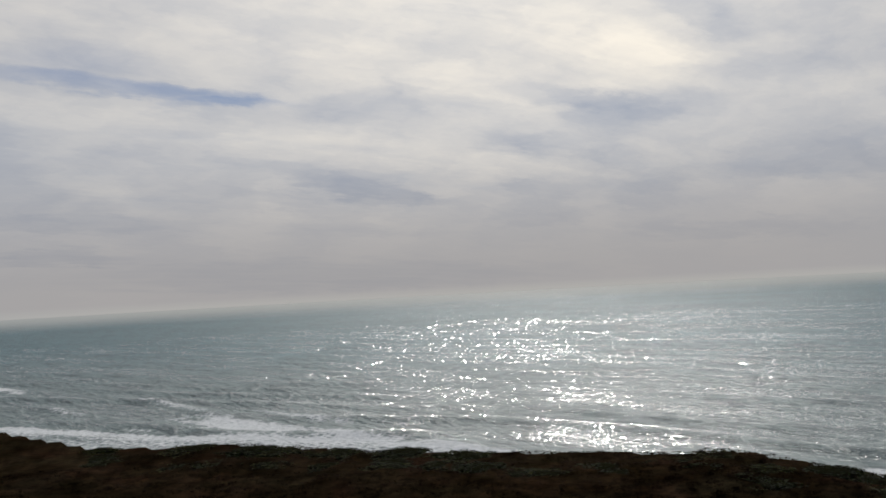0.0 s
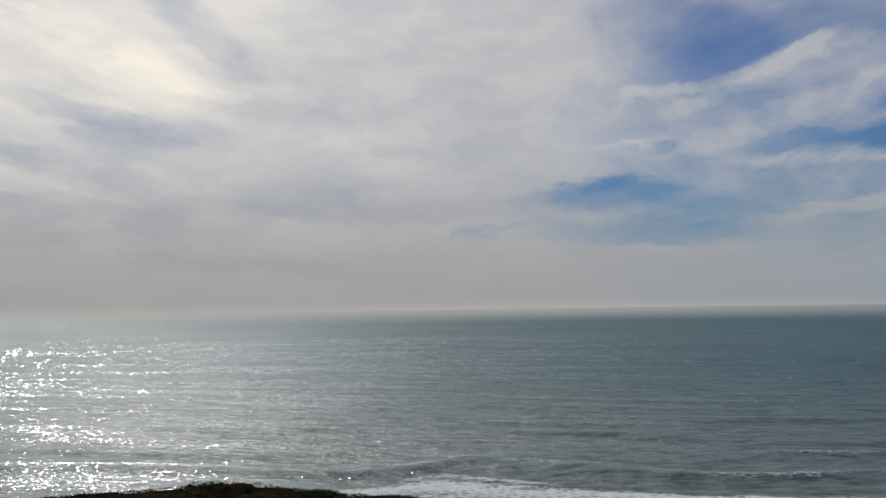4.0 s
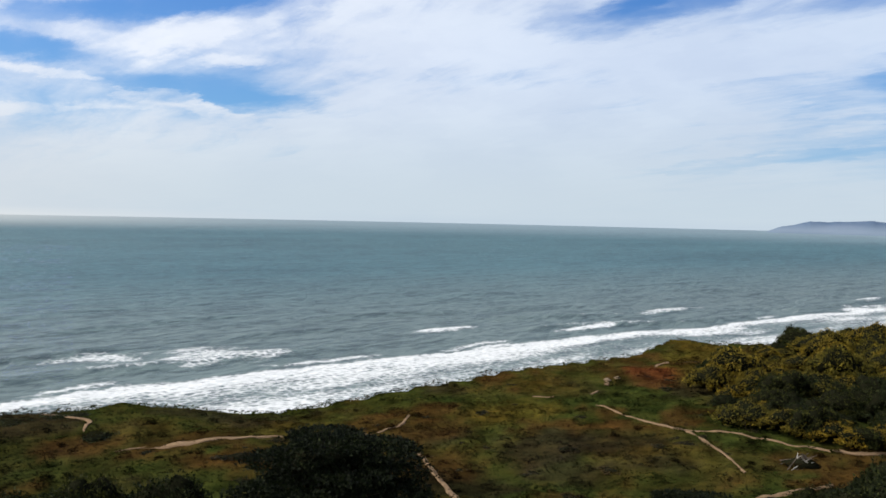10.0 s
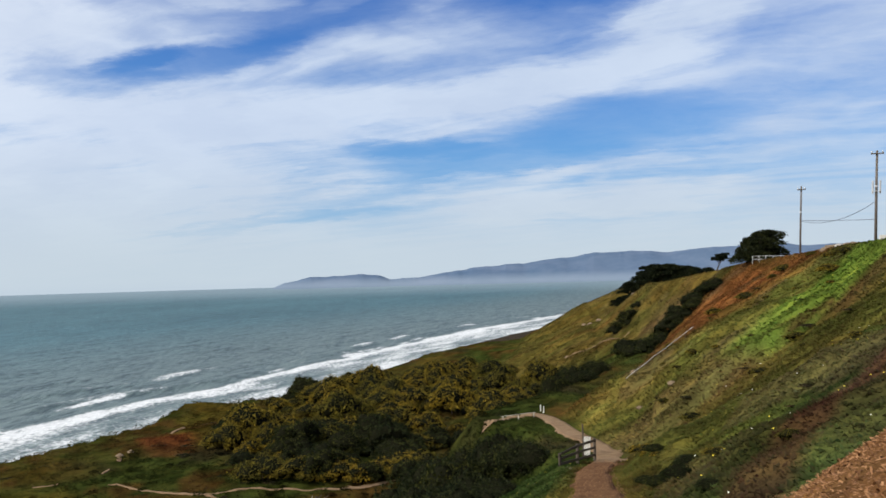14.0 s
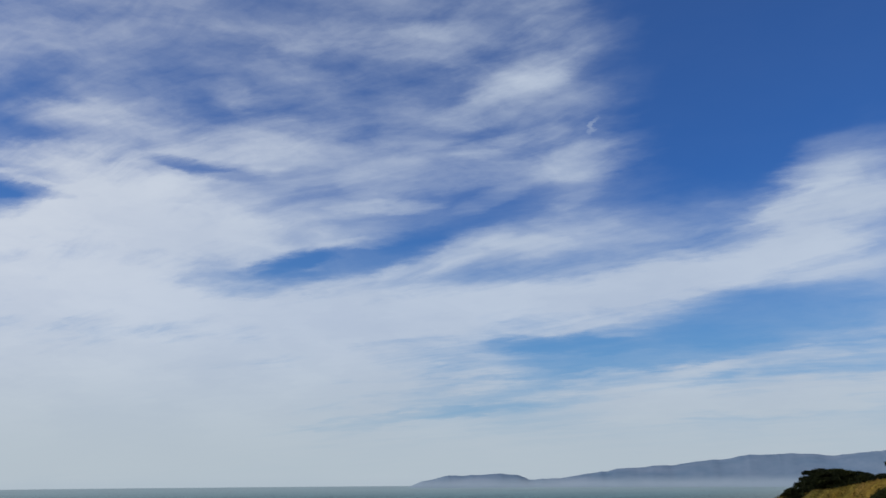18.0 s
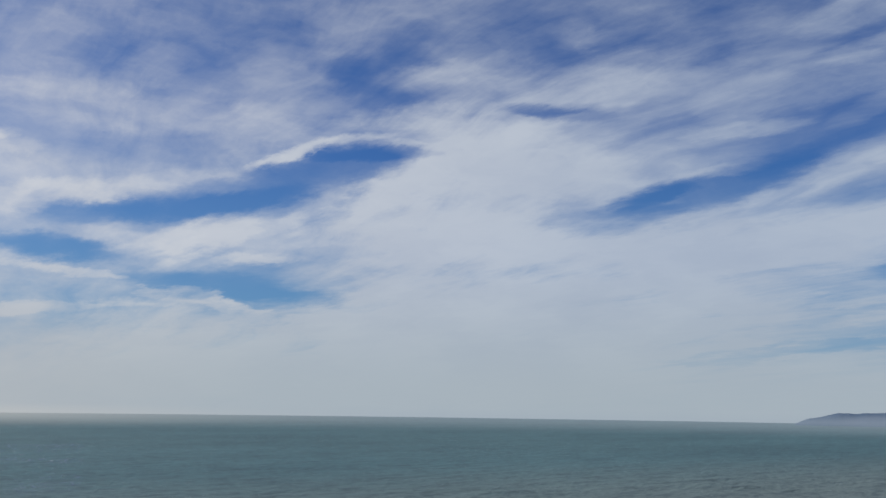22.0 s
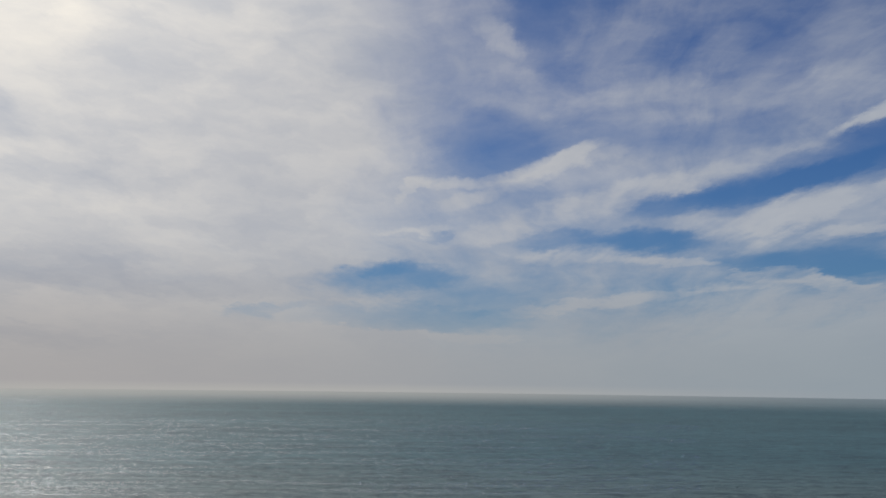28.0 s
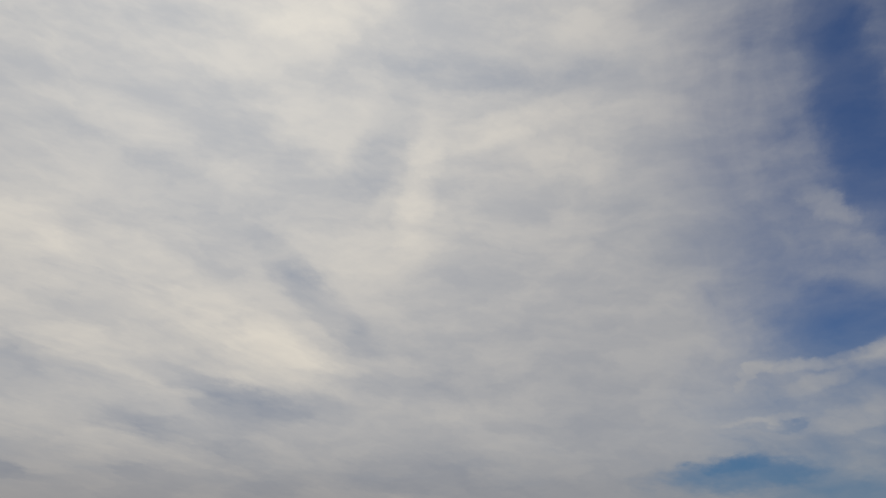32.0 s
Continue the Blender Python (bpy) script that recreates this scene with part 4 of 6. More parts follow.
# larger wavelets along the swell crests, steep enough to catch the sun
N_WAVELETS = 340000
ga = np.radians(grng.uniform(-20, 78, N_WAVELETS))
gr = grng.uniform(1300 ** -0.7, 215 ** -0.7, N_WAVELETS) ** (-1 / 0.7)
fx, fy = -np.sin(ga) * gr, np.cos(ga) * gr
fz, ffoam, fdepth = sea_shape(fx, fy)
keep = (fdepth > 10) & (ffoam < 0.2) & (grng.random(N_WAVELETS) < 0.20 + 3.6 * fbm(fx * 0.012 + 3, fy * 0.085, 4))
fx, fy, fz, gr = fx[keep], fy[keep], fz[keep], gr[keep]
n = len(fx)
mid = np.stack([fx, fy, fz + 0.2], -1)
steep, skew = 0.15 + 0.16 * grng.normal(size=n), 0.10 * grng.normal(size=n)
long_h = 0.26 * (gr / 400) ** 1.1 * grng.uniform(0.4, 1.8, n) ** 1.6
short_h = 0.105 * (gr / 400) ** 1.1 * grng.uniform(0.6, 1.4, n)
out_x, out_y = fx / gr, fy / gr
along_w = np.stack([-out_y * long_h, out_x * long_h, skew * long_h], -1)
across_w = np.stack([out_x * short_h, out_y * short_h, steep * short_h], -1)
wave_v = np.stack([mid - along_w, mid - across_w, mid + along_w, mid + across_w], 1).reshape(-1, 3)
tagged(new("crest_wavelets", mesh_from("crest_wavelets", wave_v, np.arange(len(wave_v)).reshape(-1, 4), [M_CREST])), "steep little crests flashing in the sun's path on the sea", "waves", kind="stuff")


# ring added to carry the painted haze glow
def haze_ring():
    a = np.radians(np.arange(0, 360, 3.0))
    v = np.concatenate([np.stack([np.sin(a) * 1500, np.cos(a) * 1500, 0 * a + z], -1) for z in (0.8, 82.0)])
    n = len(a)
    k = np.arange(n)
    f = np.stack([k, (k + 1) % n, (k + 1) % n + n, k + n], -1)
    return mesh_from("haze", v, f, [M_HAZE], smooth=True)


haze = tagged(new("backdrop_haze", haze_ring()), "glowing see-through ring painted as pale sea haze along the far horizon", "haze", kind="structure")
haze.visible_shadow = False

# ---------------------------------------------------------------- far hills across the bay
HILL_AZ = (64.6, 65.6, 67.3, 68.7, 70.1, 71.9, 72.6, 74.5, 76.5, 78.3, 80.5, 82.9, 85.0, 86.9, 89.3, 91.4, 94.1, 97, 101, 106, 112)
HILL_EL = (-0.75, -0.36, -0.05, 0.07, 0.12, -0.01, -0.26, -0.20, 0.05, 0.30, 0.52, 0.78, 0.98, 1.14, 1.22, 1.13, 1.22, 1.3, 1.2, 1.0, 0.6)


def far_hills():
    az = np.radians(np.arange(64.4, 112, 0.08))
    deg = np.degrees(az)
    depth_r = np.linspace(0, 1, 14)
    rr = 4080 + depth_r * 760
    a, d = np.meshgrid(az, depth_r, indexing="ij")
    radius = 4080 + d * 760
    crest_z = 56 + 4660 * np.tan(np.radians(np.interp(deg, HILL_AZ, HILL_EL))) + 10.0 * fbm(deg * 0.45 + 3, deg * 0, 3) + 4.0 * fbm(deg * 1.7, deg * 0 + 4, 4)
    prof = np.sin(np.clip(d / 0.76, 0, 1) * math.pi / 2) ** 1.4 * np.where(d > 0.76, 1 - (d - 0.76) * 1.4, 1)
    spur = 1 + 0.30 * (1 - d) * fbm(a * 16, d * 3.0 + 8, 4)
    z = -4 + (crest_z[:, None] + 4) * prof * np.where(d < 0.74, spur, 1)
    n, m = a.shape
    i, j = np.meshgrid(np.arange(n - 1), np.arange(m - 1), indexing="ij")
    f = np.stack([i * m + j, i * m + j + 1, (i + 1) * m + j + 1, (i + 1) * m + j], -1).reshape(-1, 4)
    v = np.stack([np.sin(a) * radius, np.cos(a) * radius, z], -1).reshape(-1, 3)
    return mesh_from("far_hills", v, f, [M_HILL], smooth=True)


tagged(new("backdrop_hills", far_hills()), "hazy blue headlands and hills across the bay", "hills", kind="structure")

# ---------------------------------------------------------------- trails


def trail(name, label, pts, widths, mat, lift=0.09):
    """A strip of bare earth laid on the ground along a line."""
    p = np.array(pts, float)
    seg = np.r_[0, np.cumsum(np.hypot(*np.diff(p, axis=0).T))]
    s = np.arange(0, seg[-1], 0.5)
    cx, cy, w = (np.interp(s, seg, q) for q in (p[:, 0], p[:, 1], np.array(widths, float)))
    ker = np.ones(7) / 7
    pad = lambda q: np.convolve(np.r_[[q[0]] * 3, q, [q[-1]] * 3], ker, "valid")
    cx, cy, w = pad(cx), pad(cy), pad(w)
    tx, ty = np.gradient(cx), np.gradient(cy)
    n = np.hypot(tx, ty) + 1e-6
    nx, ny = -ty / n, tx / n
    verts, cols = [], 9
    for k in range(cols):
        q = (k / (cols - 1) - 0.5)
        rag = 1 + (1.5 * fbm(s * 0.55 + 9 * (k > 4), s * 0 + 2, 3) if k in (0, cols - 1) else 0)
        x, y = cx + nx * w * q * rag, cy + ny * w * q * rag
        edge = -0.12 if k in (0, cols - 1) else lift + 0.02 * fbm(x * 0.9, y * 0.9, 3)
        verts.append(np.stack([x, y, land(x, y) + edge], -1))
    v = np.stack(verts, 1)
    m, c = v.shape[:2]
    i, j = np.meshgrid(np.arange(m - 1), np.arange(c - 1), indexing="ij")
    f = np.stack([i * c + j, i * c + j + 1, (i + 1) * c + j + 1, (i + 1) * c + j], -1).reshape(-1, 4)
    return tagged(new(name, mesh_from(name, v.reshape(-1, 3), f[:, ::-1], [mat], smooth=True)), label, "trail", kind="structure")


trail("trail_main", "wide bare trail of damp brown dirt and wood chip along the bluff", ((-4, 0.5), (3, 0.9), (8, 1.1), (13.2, 1.05), (18, 1.2), (22, 1.5), (28, 2.0), (35, 2.5), (42, 2.6), (46, 2.6)), (4.2, 3.4, 2.9, 2.6, 1.9, 1.5, 1.5, 1.6, 1.6, 1.4), M_CHIP)
trail("trail_bend", "bare sandy trail bending past a fence to a dirt landing", ((44, 2.6), (48, 2.6), (52, 2.9), (56, 3.7), (59, 4.8), (62, 6.0), (67, 7.4), (71, 8.8), (73.5, 10.4), (74.6, 12.4), (72, 13.4), (68.5, 13.6)), (1.4, 1.7, 1.8, 1.8, 1.8, 1.9, 1.8, 1.6, 1.6, 1.8, 2.0, 1.5), M_PATH, 0.10)
TRAIL_LABEL = "narrow sandy footpath worn through low green scrub"
trail("trail_terrace", TRAIL_LABEL, ((94.5, 68), (92.3, 62.2), (90.2, 56.8), (90.2, 52), (92.0, 44.6), (92.6, 40.8), (92.6, 38), (94.5, 33.8), (96.8, 32.1), (99.7, 31.3), (102, 30)), (0.25, 0.3, 0.5, 0.7, 0.5, 0.55, 0.7, 0.9, 1.0, 0.9, 0.7), M_PATH)
trail("trail_branch", TRAIL_LABEL, ((90.0, 51.4), (86.3, 46.8), (84.5, 44.0), (82.1, 41.2), (78.8, 38.2)), (0.45, 0.35, 0.35, 0.3, 0.2), M_PATH)
trail("trail_lower", TRAIL_LABEL, ((70.5, 34.4), (72.4, 34.0), (75.4, 33.2), (79.5, 32.3), (83, 31)), (0.4, 0.8, 0.8, 0.8, 0.6), M_PATH)
trail("trail_brow", TRAIL_LABEL, ((124, 77.2), (127, 78), (130.5, 78.4)), (0.5, 0.9, 0.6), M_PATH)
trail("trail_seaward", TRAIL_LABEL, ((63.1, 69.3), (60.5, 65), (57, 59), (52.8, 52.6), (50.2, 49.4), (48.2, 47)), (0.5, 0.6, 0.6, 0.9, 1.0, 0.8), M_PATH)
trail("trail_cliff", TRAIL_LABEL, ((36, 88), (40, 87), (43, 85.5), (50, 84), (57, 81), (64, 78), (69, 79), (74, 83)), (0.4, 0.9, 1.8, 0.6, 0.35, 0.4, 0.5, 0.4), M_PATH)
trail("trail_far", TRAIL_LABEL, ((180, 18.2), (178, 16.5), (172, 12.6), (168, 7.8), (166, 3.8)), (0.8, 0.9, 1.0, 0.9, 0.6), M_PATH)
trail("trail_edge", TRAIL_LABEL, ((36, 96), (39, 101), (38, 105), (36, 110)), (0.4, 0.6, 0.8, 0.9), M_PATH)
for bit, wide in ((((92.6, 78), (93.6, 76.2), (94.2, 74.2)), (0.3, 0.6, 0.3)), (((97.6, 71.2), (99.4, 71.5), (101.6, 72.4)), (0.3, 0.55, 0.3)), (((104.6, 73.4), (106.4, 74.2), (108.2, 75.8)), (0.5, 1.0, 0.5))):
    trail("bare_scarp", "short bare sandy scarp in the terrace scrub", bit, wide, M_PATH)

# ---------------------------------------------------------------- plants


def lobes_for(rng, n, w, h, flat=0.85):
    """Many small rounded clumps heaped into one uneven crown: x, y, z, half breadth, half height."""
    out = []
    for i in range(n):
        a, q = i * 2.4 + rng.uniform(-0.5, 0.5), math.sqrt((i + 0.5) / n)
        rad = rng.uniform(0.20, 0.38) * w * (1.1 - 0.35 * q)
        lift = h * (0.66 * (1 - 0.75 * q * q) * rng.uniform(0.72, 1.18) + 0.06)
        out.append((math.cos(a) * q * 0.80 * w, math.sin(a) * q * 0.80 * w, lift, rad, rad * flat * min(1.0, h / w * 1.1) * rng.uniform(0.85, 1.2)))
    return out


def leaf_mesh(name, rng, lobes, count, size, mats, share=0.0, droop=0.35, z_min=0.0):
    """Many small folded sprays on the outside of a few lobes."""
    pick = rng.integers(0, len(lobes), count)
    L = np.array(lobes)[pick]
    u, a = rng.uniform(-0.35, 1, count), rng.uniform(0, 2 * math.pi, count)
    q = np.sqrt(np.clip(1 - u * u, 0, 1))
    n = np.stack([q * np.cos(a), q * np.sin(a), u], -1)
    depth = 1 - 0.28 * rng.random(count) ** 2 + 0.10 * rng.normal(size=count)
    c = L[:, :3] + n * np.stack([L[:, 3], L[:, 3], L[:, 4]], -1) * depth[:, None]
    keep = c[:, 2] > z_min
    c, n, count = c[keep], n[keep], int(keep.sum())
    d = n * 0.6 + rng.normal(size=(count, 3)) * 0.55 + np.array((0, 0, 0.25))
    d /= np.linalg.norm(d, axis=1)[:, None] + 1e-6
    side = np.cross(d, rng.normal(size=(count, 3)))
    side /= np.linalg.norm(side, axis=1)[:, None] + 1e-6
    up = np.cross(side, d)
    s = (size * rng.uniform(0.6, 1.5, count))[:, None]
    p0 = c - d * s * 0.4 - side * s * 0.34
    p1 = c - d * s * 0.25 + side * s * 0.34 + up * s * 0.12
    p2 = c + d * s * 0.85 - np.array((0, 0, 1)) * s * droop * 0.4
    v = np.stack([p0, p1, p2], 1).reshape(-1, 3)
    f = np.arange(count * 3).reshape(-1, 3)
    slots = None
    if len(mats) > 1:
        sprig = sstep(0.38, 0.68, vnoise(c[:, 0] * 1.3 + 40, c[:, 1] * 1.3 + c[:, 2] * 0.8 + 40))
        slots = (rng.random(count) < share * 1.9 * sprig * (0.3 + 1.0 * (n[:, 2] > 0.1))).astype(int)
    return mesh_from(name, v, f, mats, slots)


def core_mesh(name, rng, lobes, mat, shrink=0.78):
    """The dense inside of a bush, its shade painted near black: one lump that fills its lobes."""
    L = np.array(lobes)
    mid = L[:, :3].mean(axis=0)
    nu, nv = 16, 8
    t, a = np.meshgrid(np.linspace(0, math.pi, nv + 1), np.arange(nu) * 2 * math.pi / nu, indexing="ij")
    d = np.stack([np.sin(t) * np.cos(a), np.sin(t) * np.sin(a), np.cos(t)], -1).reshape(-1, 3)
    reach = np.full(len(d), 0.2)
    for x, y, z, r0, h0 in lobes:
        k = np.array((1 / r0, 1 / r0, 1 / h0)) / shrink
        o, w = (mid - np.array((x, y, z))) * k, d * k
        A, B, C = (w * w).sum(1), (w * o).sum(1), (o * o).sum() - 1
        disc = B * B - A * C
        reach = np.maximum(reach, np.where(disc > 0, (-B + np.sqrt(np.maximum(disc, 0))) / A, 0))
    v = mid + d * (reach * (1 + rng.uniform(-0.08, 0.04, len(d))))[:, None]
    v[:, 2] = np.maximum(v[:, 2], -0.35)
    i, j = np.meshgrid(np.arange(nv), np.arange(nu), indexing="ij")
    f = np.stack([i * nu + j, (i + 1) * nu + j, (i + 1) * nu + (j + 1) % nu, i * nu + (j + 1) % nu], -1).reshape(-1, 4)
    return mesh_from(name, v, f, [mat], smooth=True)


def bush(name, label, category, group, rng, w, h, count, size, mats, share=0.0, n_lobes=9, stems=3):
    top = new(name)
    tagged(top, label, category, group)
    lobes = lobes_for(rng, n_lobes, w, h)
    part("crown", leaf_mesh("crown", rng, lobes, count, size, mats, share), top)
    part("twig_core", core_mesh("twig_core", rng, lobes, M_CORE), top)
    for k in range(stems):
        a = rng.uniform(0, 6.28)
        tip = (math.cos(a) * w * 0.35, math.sin(a) * w * 0.35, h * 0.55)
        part("stem", bm_mesh("stem", tube(((0.1 * math.cos(a), 0.1 * math.sin(a), -0.4), (tip[0] * 0.5, tip[1] * 0.5, h * 0.25), tip), (0.07, 0.05, 0.02), 5), M_BARK), top)
    return top


def tree(name, label, group, rng, height, spread, count, size, mats, lean=(0, 0), base_h=0.25, n_lobes=14, flat=0.55, trunk_r=0.3):
    """Trunk, limbs and a crown of flat, wind-cut tiers."""
    top = new(name)
    tagged(top, label, "tree", group)
    lx, ly = lean
    trunk_pts = [(lx * t * t, ly * t * t, -0.6 + (height * 0.72 + 0.6) * t) for t in (0, 0.25, 0.5, 0.75, 1)]
    part("trunk", bm_mesh("trunk", tube(trunk_pts, [trunk_r * (1.25 - t) for t in (0, 0.25, 0.5, 0.75, 1)], 9), M_BARK, True), top)
    lobes = []
    for i in range(n_lobes):
        t = base_h + (1 - base_h) * (i + rng.uniform(0.2, 0.8)) / n_lobes
        reach = spread * (0.28 + 0.72 * (1 - t) ** 0.7) * rng.uniform(0.55, 1.0)
        a = i * 2.4 + rng.uniform(-0.5, 0.5)
        tx, ty = lx * t * t, ly * t * t
        px, py, pz = tx + math.cos(a) * reach * 0.62, ty + math.sin(a) * reach * 0.62, height * (0.08 + 0.84 * t)
        rad = spread * rng.uniform(0.26, 0.42) * (1.15 - 0.55 * t)
        lobes.append((px, py, pz, rad, rad * flat))
        k = min(t * 0.85, 0.95)
        start = (lx * k * k, ly * k * k, height * 0.72 * k)
        mid = ((start[0] + px) / 2, (start[1] + py) / 2, (start[2] + pz) / 2 + 0.15)
        part("limb", bm_mesh("limb", tube((start, mid, (px, py, pz - 0.1)), (trunk_r * 0.42 * (1.2 - t), trunk_r * 0.26, 0.03), 6), M_BARK, True), top)
    part("crown", leaf_mesh("crown", rng, lobes, count, size, mats, droop=0.2), top)
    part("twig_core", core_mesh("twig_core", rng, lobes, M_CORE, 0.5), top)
    return top


def place(x, y, turn=0.0, size=1.0, tall=1.0, sink=0.1):
    z = float(land(np.array([x]), np.array([y]))[0]) - sink
    return Matrix.Translation((x, y, z)) @ Matrix.Rotation(turn, 4, "Z") @ Matrix.Diagonal((size, size, size * tall, 1))


prng = np.random.default_rng(21)
FAR_AWAY = Matrix.Translation((0, 0, 0))
gorse_kinds = [bush("gorse_bush", "olive-green gorse bush with yellow blossom on the terrace", "bush", "gorse thicket", prng, 3.2, 2.8, 2400, 0.175, [M_GORSE, M_FLOWER], s, 26) for s in (0.05, 0.16, 0.36, 0.7)]
brush_kinds = [bush("coyote_brush", "dark green coyote brush in the terrace thicket", "bush", "brush thicket", prng, 3.2, 3.0, 2300, 0.19, [M_BRUSH], 0, 26) for s in range(3)]
russet_kinds = [bush("dry_scrub", "low brown half-dry scrub bush on the terrace", "bush", "dry scrub", prng, 1.9, 1.0, 800, 0.18, [M_RUSSET], 0, 14, 2) for s in range(2)]
used = {}


def set_plant(kinds, k, m):
    """The first planting uses the pattern itself, the rest copies of it."""
    ob = kinds[k % len(kinds)]
    if ob.name not in used:
        used[ob.name] = True
        ob.matrix_basis = m
        return ob
    return copy_thing(ob, m)


def thicket_edge(x):
    hi = np.interp(x, (84, 95, 96, 104, 112, 128, 150, 175, 196, 208), (20, 24, 47, 54, 61, 71, 72, 74, 66, 40))
    lo = np.interp(x, (84, 96, 97, 108, 125, 150, 175, 200, 240, 300), (17, 17, 27, 19, 17, 19, 25, 34, 42, 47))
    return hi, lo


placed = []
tries = 0
while len(placed) < 360 and tries < 12000:
    tries += 1
    x = 84 + 124 * prng.random() ** 1.15
    hi, lo = thicket_edge(x)
    if hi <= lo:
        continue
    y = lo + (hi - lo) * prng.random()
    size = float(np.clip(prng.normal(1.2, 0.36), 0.6, 2.1))
    if any((x - a) ** 2 + (y - b) ** 2 < (0.85 * size + 0.55 * s) ** 2 for a, b, s in placed):
        continue
    placed.append((x, y, size))
for n, (x, y, size) in enumerate(placed):
    hi, lo = thicket_edge(x)
    f = float(fbm(np.array([x * 0.055]), np.array([y * 0.075 + 50]), 3)[0])
    inland = (hi - y) / max(hi - lo, 1)
    turn, tall, roll_a, roll_b, pick = prng.uniform(0, 6.28), prng.uniform(0.75, 1.3), prng.random(), prng.random(), int(prng.integers(0, 2))
    shadowy = math.exp(-((x - 112) / 9) ** 2 - ((y - 37) / 7) ** 2)
    if roll_a > 0.10 + 0.9 * f + 0.15 * (inland < 0.12) + 0.6 * shadowy:
        near_trail = math.exp(-((x - 118) / 24) ** 2 - ((y - 24) / 9) ** 2)
        edge_gold = math.exp(-((x - 100) / 8) ** 2 - ((y - 44) / 9) ** 2)
        kind = 3 if roll_b < 0.05 + 0.8 * near_trail else 2 if roll_b < 0.22 + 0.7 * near_trail + 0.6 * edge_gold else pick
        set_plant(gorse_kinds, kind, place(x, y, turn, size * 0.85, tall * 0.95))
    else:
        set_plant(brush_kinds, n, place(x, y, turn, size * 0.78, tall))

# dark brush below the trail, on the slope towards the terrace: x, y, height
shrub_kinds = [bush("slope_shrub", "large dark evergreen shrub on the slope below the trail", "bush", "slope shrubs", prng, 3.0, 3.2, 6000, 0.15, [M_BRUSH], 0, 34) for s in range(3)]
SLOPE_SHRUBS = ((54.5, 8.2, 2.4), (57.5, 9.4, 3.0), (60.5, 11.2, 3.6), (64, 14, 4.0), (67, 17.2, 4.0), (70.5, 20, 3.8), (74, 22.5, 4.0), (66, 22, 4.4), (62, 20, 4.8),
                (48.5, 9.0, 2.8), (50.5, 11, 3.6), (53, 13, 4.4), (55, 16, 5.0), (58.5, 14.4, 4.8), (59, 18.5, 5.0), (54, 20, 4.8), (50, 17, 4.4), (47, 13.6, 3.8),
                (43.5, 8.4, 2.3), (45, 11, 3.2), (41, 9.8, 2.4), (40, 12.5, 3.0), (43, 15, 3.8), (37, 9.8, 1.9), (46, 19, 4.2), (50, 22, 4.6), (55, 24.5, 4.4), (60, 26, 4.4),
                (65, 26.5, 4.2), (70, 26.5, 3.8), (75, 26, 3.4), (79, 24.5, 3.4), (71, 29, 3.0), (66, 30, 3.2), (61, 29.5, 3.4),
                (98, 11, 3.9), (100.5, 7.8, 3.4), (107, 10, 3.6), (102.5, 9.6, 4.0), (106, 6.8, 3.2), (112, 9.5, 3.6))
for k, (x, y, h) in enumerate(SLOPE_SHRUBS):
    wide = 0.95 + 0.15 * math.sin(k * 2.3)
    set_plant(shrub_kinds, k, place(x, y, k * 1.7, wide * (h / 3.3) ** 0.7, (h / 3.3) ** 0.3 / wide, 0.3))

# small green bushes on the bank above the trail
for k, (x, y, h) in enumerate(((23.5, -0.9, 0.75), (22.2, -0.1, 0.5), (20.6, -0.5, 0.6), (15.4, -0.9, 0.42), (25, 0.3, 0.4), (14.2, -0.5, 0.3), (27.5, -1.0, 0.5), (33, 0.0, 0.5))):
    tagged(set_plant(shrub_kinds, k, place(x, y, k * 2.1, h / 3.0, 0.7, 0.05)), "small leafy green bush on the bank above the trail", group="bank bushes")

low_kinds = [bush("dark_scrub", "dense dark green scrub bush at the foot of the slope", "bush", "foot scrub", prng, 3.0, 2.2, 1800, 0.20, [M_BRUSH], 0, 22) for s in range(2)]
srng = np.random.default_rng(33)
for k in range(130):
    az, d = 12 + 36 * srng.random(), 46 + 26 * srng.random() ** 1.2
    x, y = math.sin(radians(az)) * d, math.cos(radians(az)) * d
    if abs(x - 53) < 3.5 and y > 44:
        continue
    set_plant(low_kinds, k, place(x, y, k * 1.1, srng.uniform(0.6, 1.05), srng.uniform(0.7, 1.0), 0.3))

for k in range(34):
    az, d = 9 + 17 * srng.random(), 57 + 15 * srng.random()
    x, y = math.sin(radians(az)) * d, math.cos(radians(az)) * d
    tall = srng.uniform(1.15, 1.5)
    set_plant(shrub_kinds, k, place(x, y, k * 1.9, tall * 1.1, srng.uniform(0.85, 1.05), 0.3))

# line of dark shrubs climbing the bluff, and lone ones beyond
for k in range(27):
    t = k / 26
    ob = set_plant(brush_kinds, k, place(127 + 2.4 * math.sin(k * 2.1), 3.4 - 13.0 * t + 0.6 * math.sin(k * 1.3), k * 1.3, 0.72 + 0.16 * math.sin(k * 1.7), 1.0, 0.3))
    tagged(ob, "dark shrub in a line climbing the bluff", group="bluff shrub line")
for x, y, size in ((177, 5.6, 1.15), (180, 4.4, 0.9), (185, 2.8, 0.8), (178, 7.2, 0.7)):
    tagged(set_plant(brush_kinds, int(y), place(x, y, y, size, 1.0, 0.3)), "round dark shrub on the grassy bluff face", group="bluff shrubs")
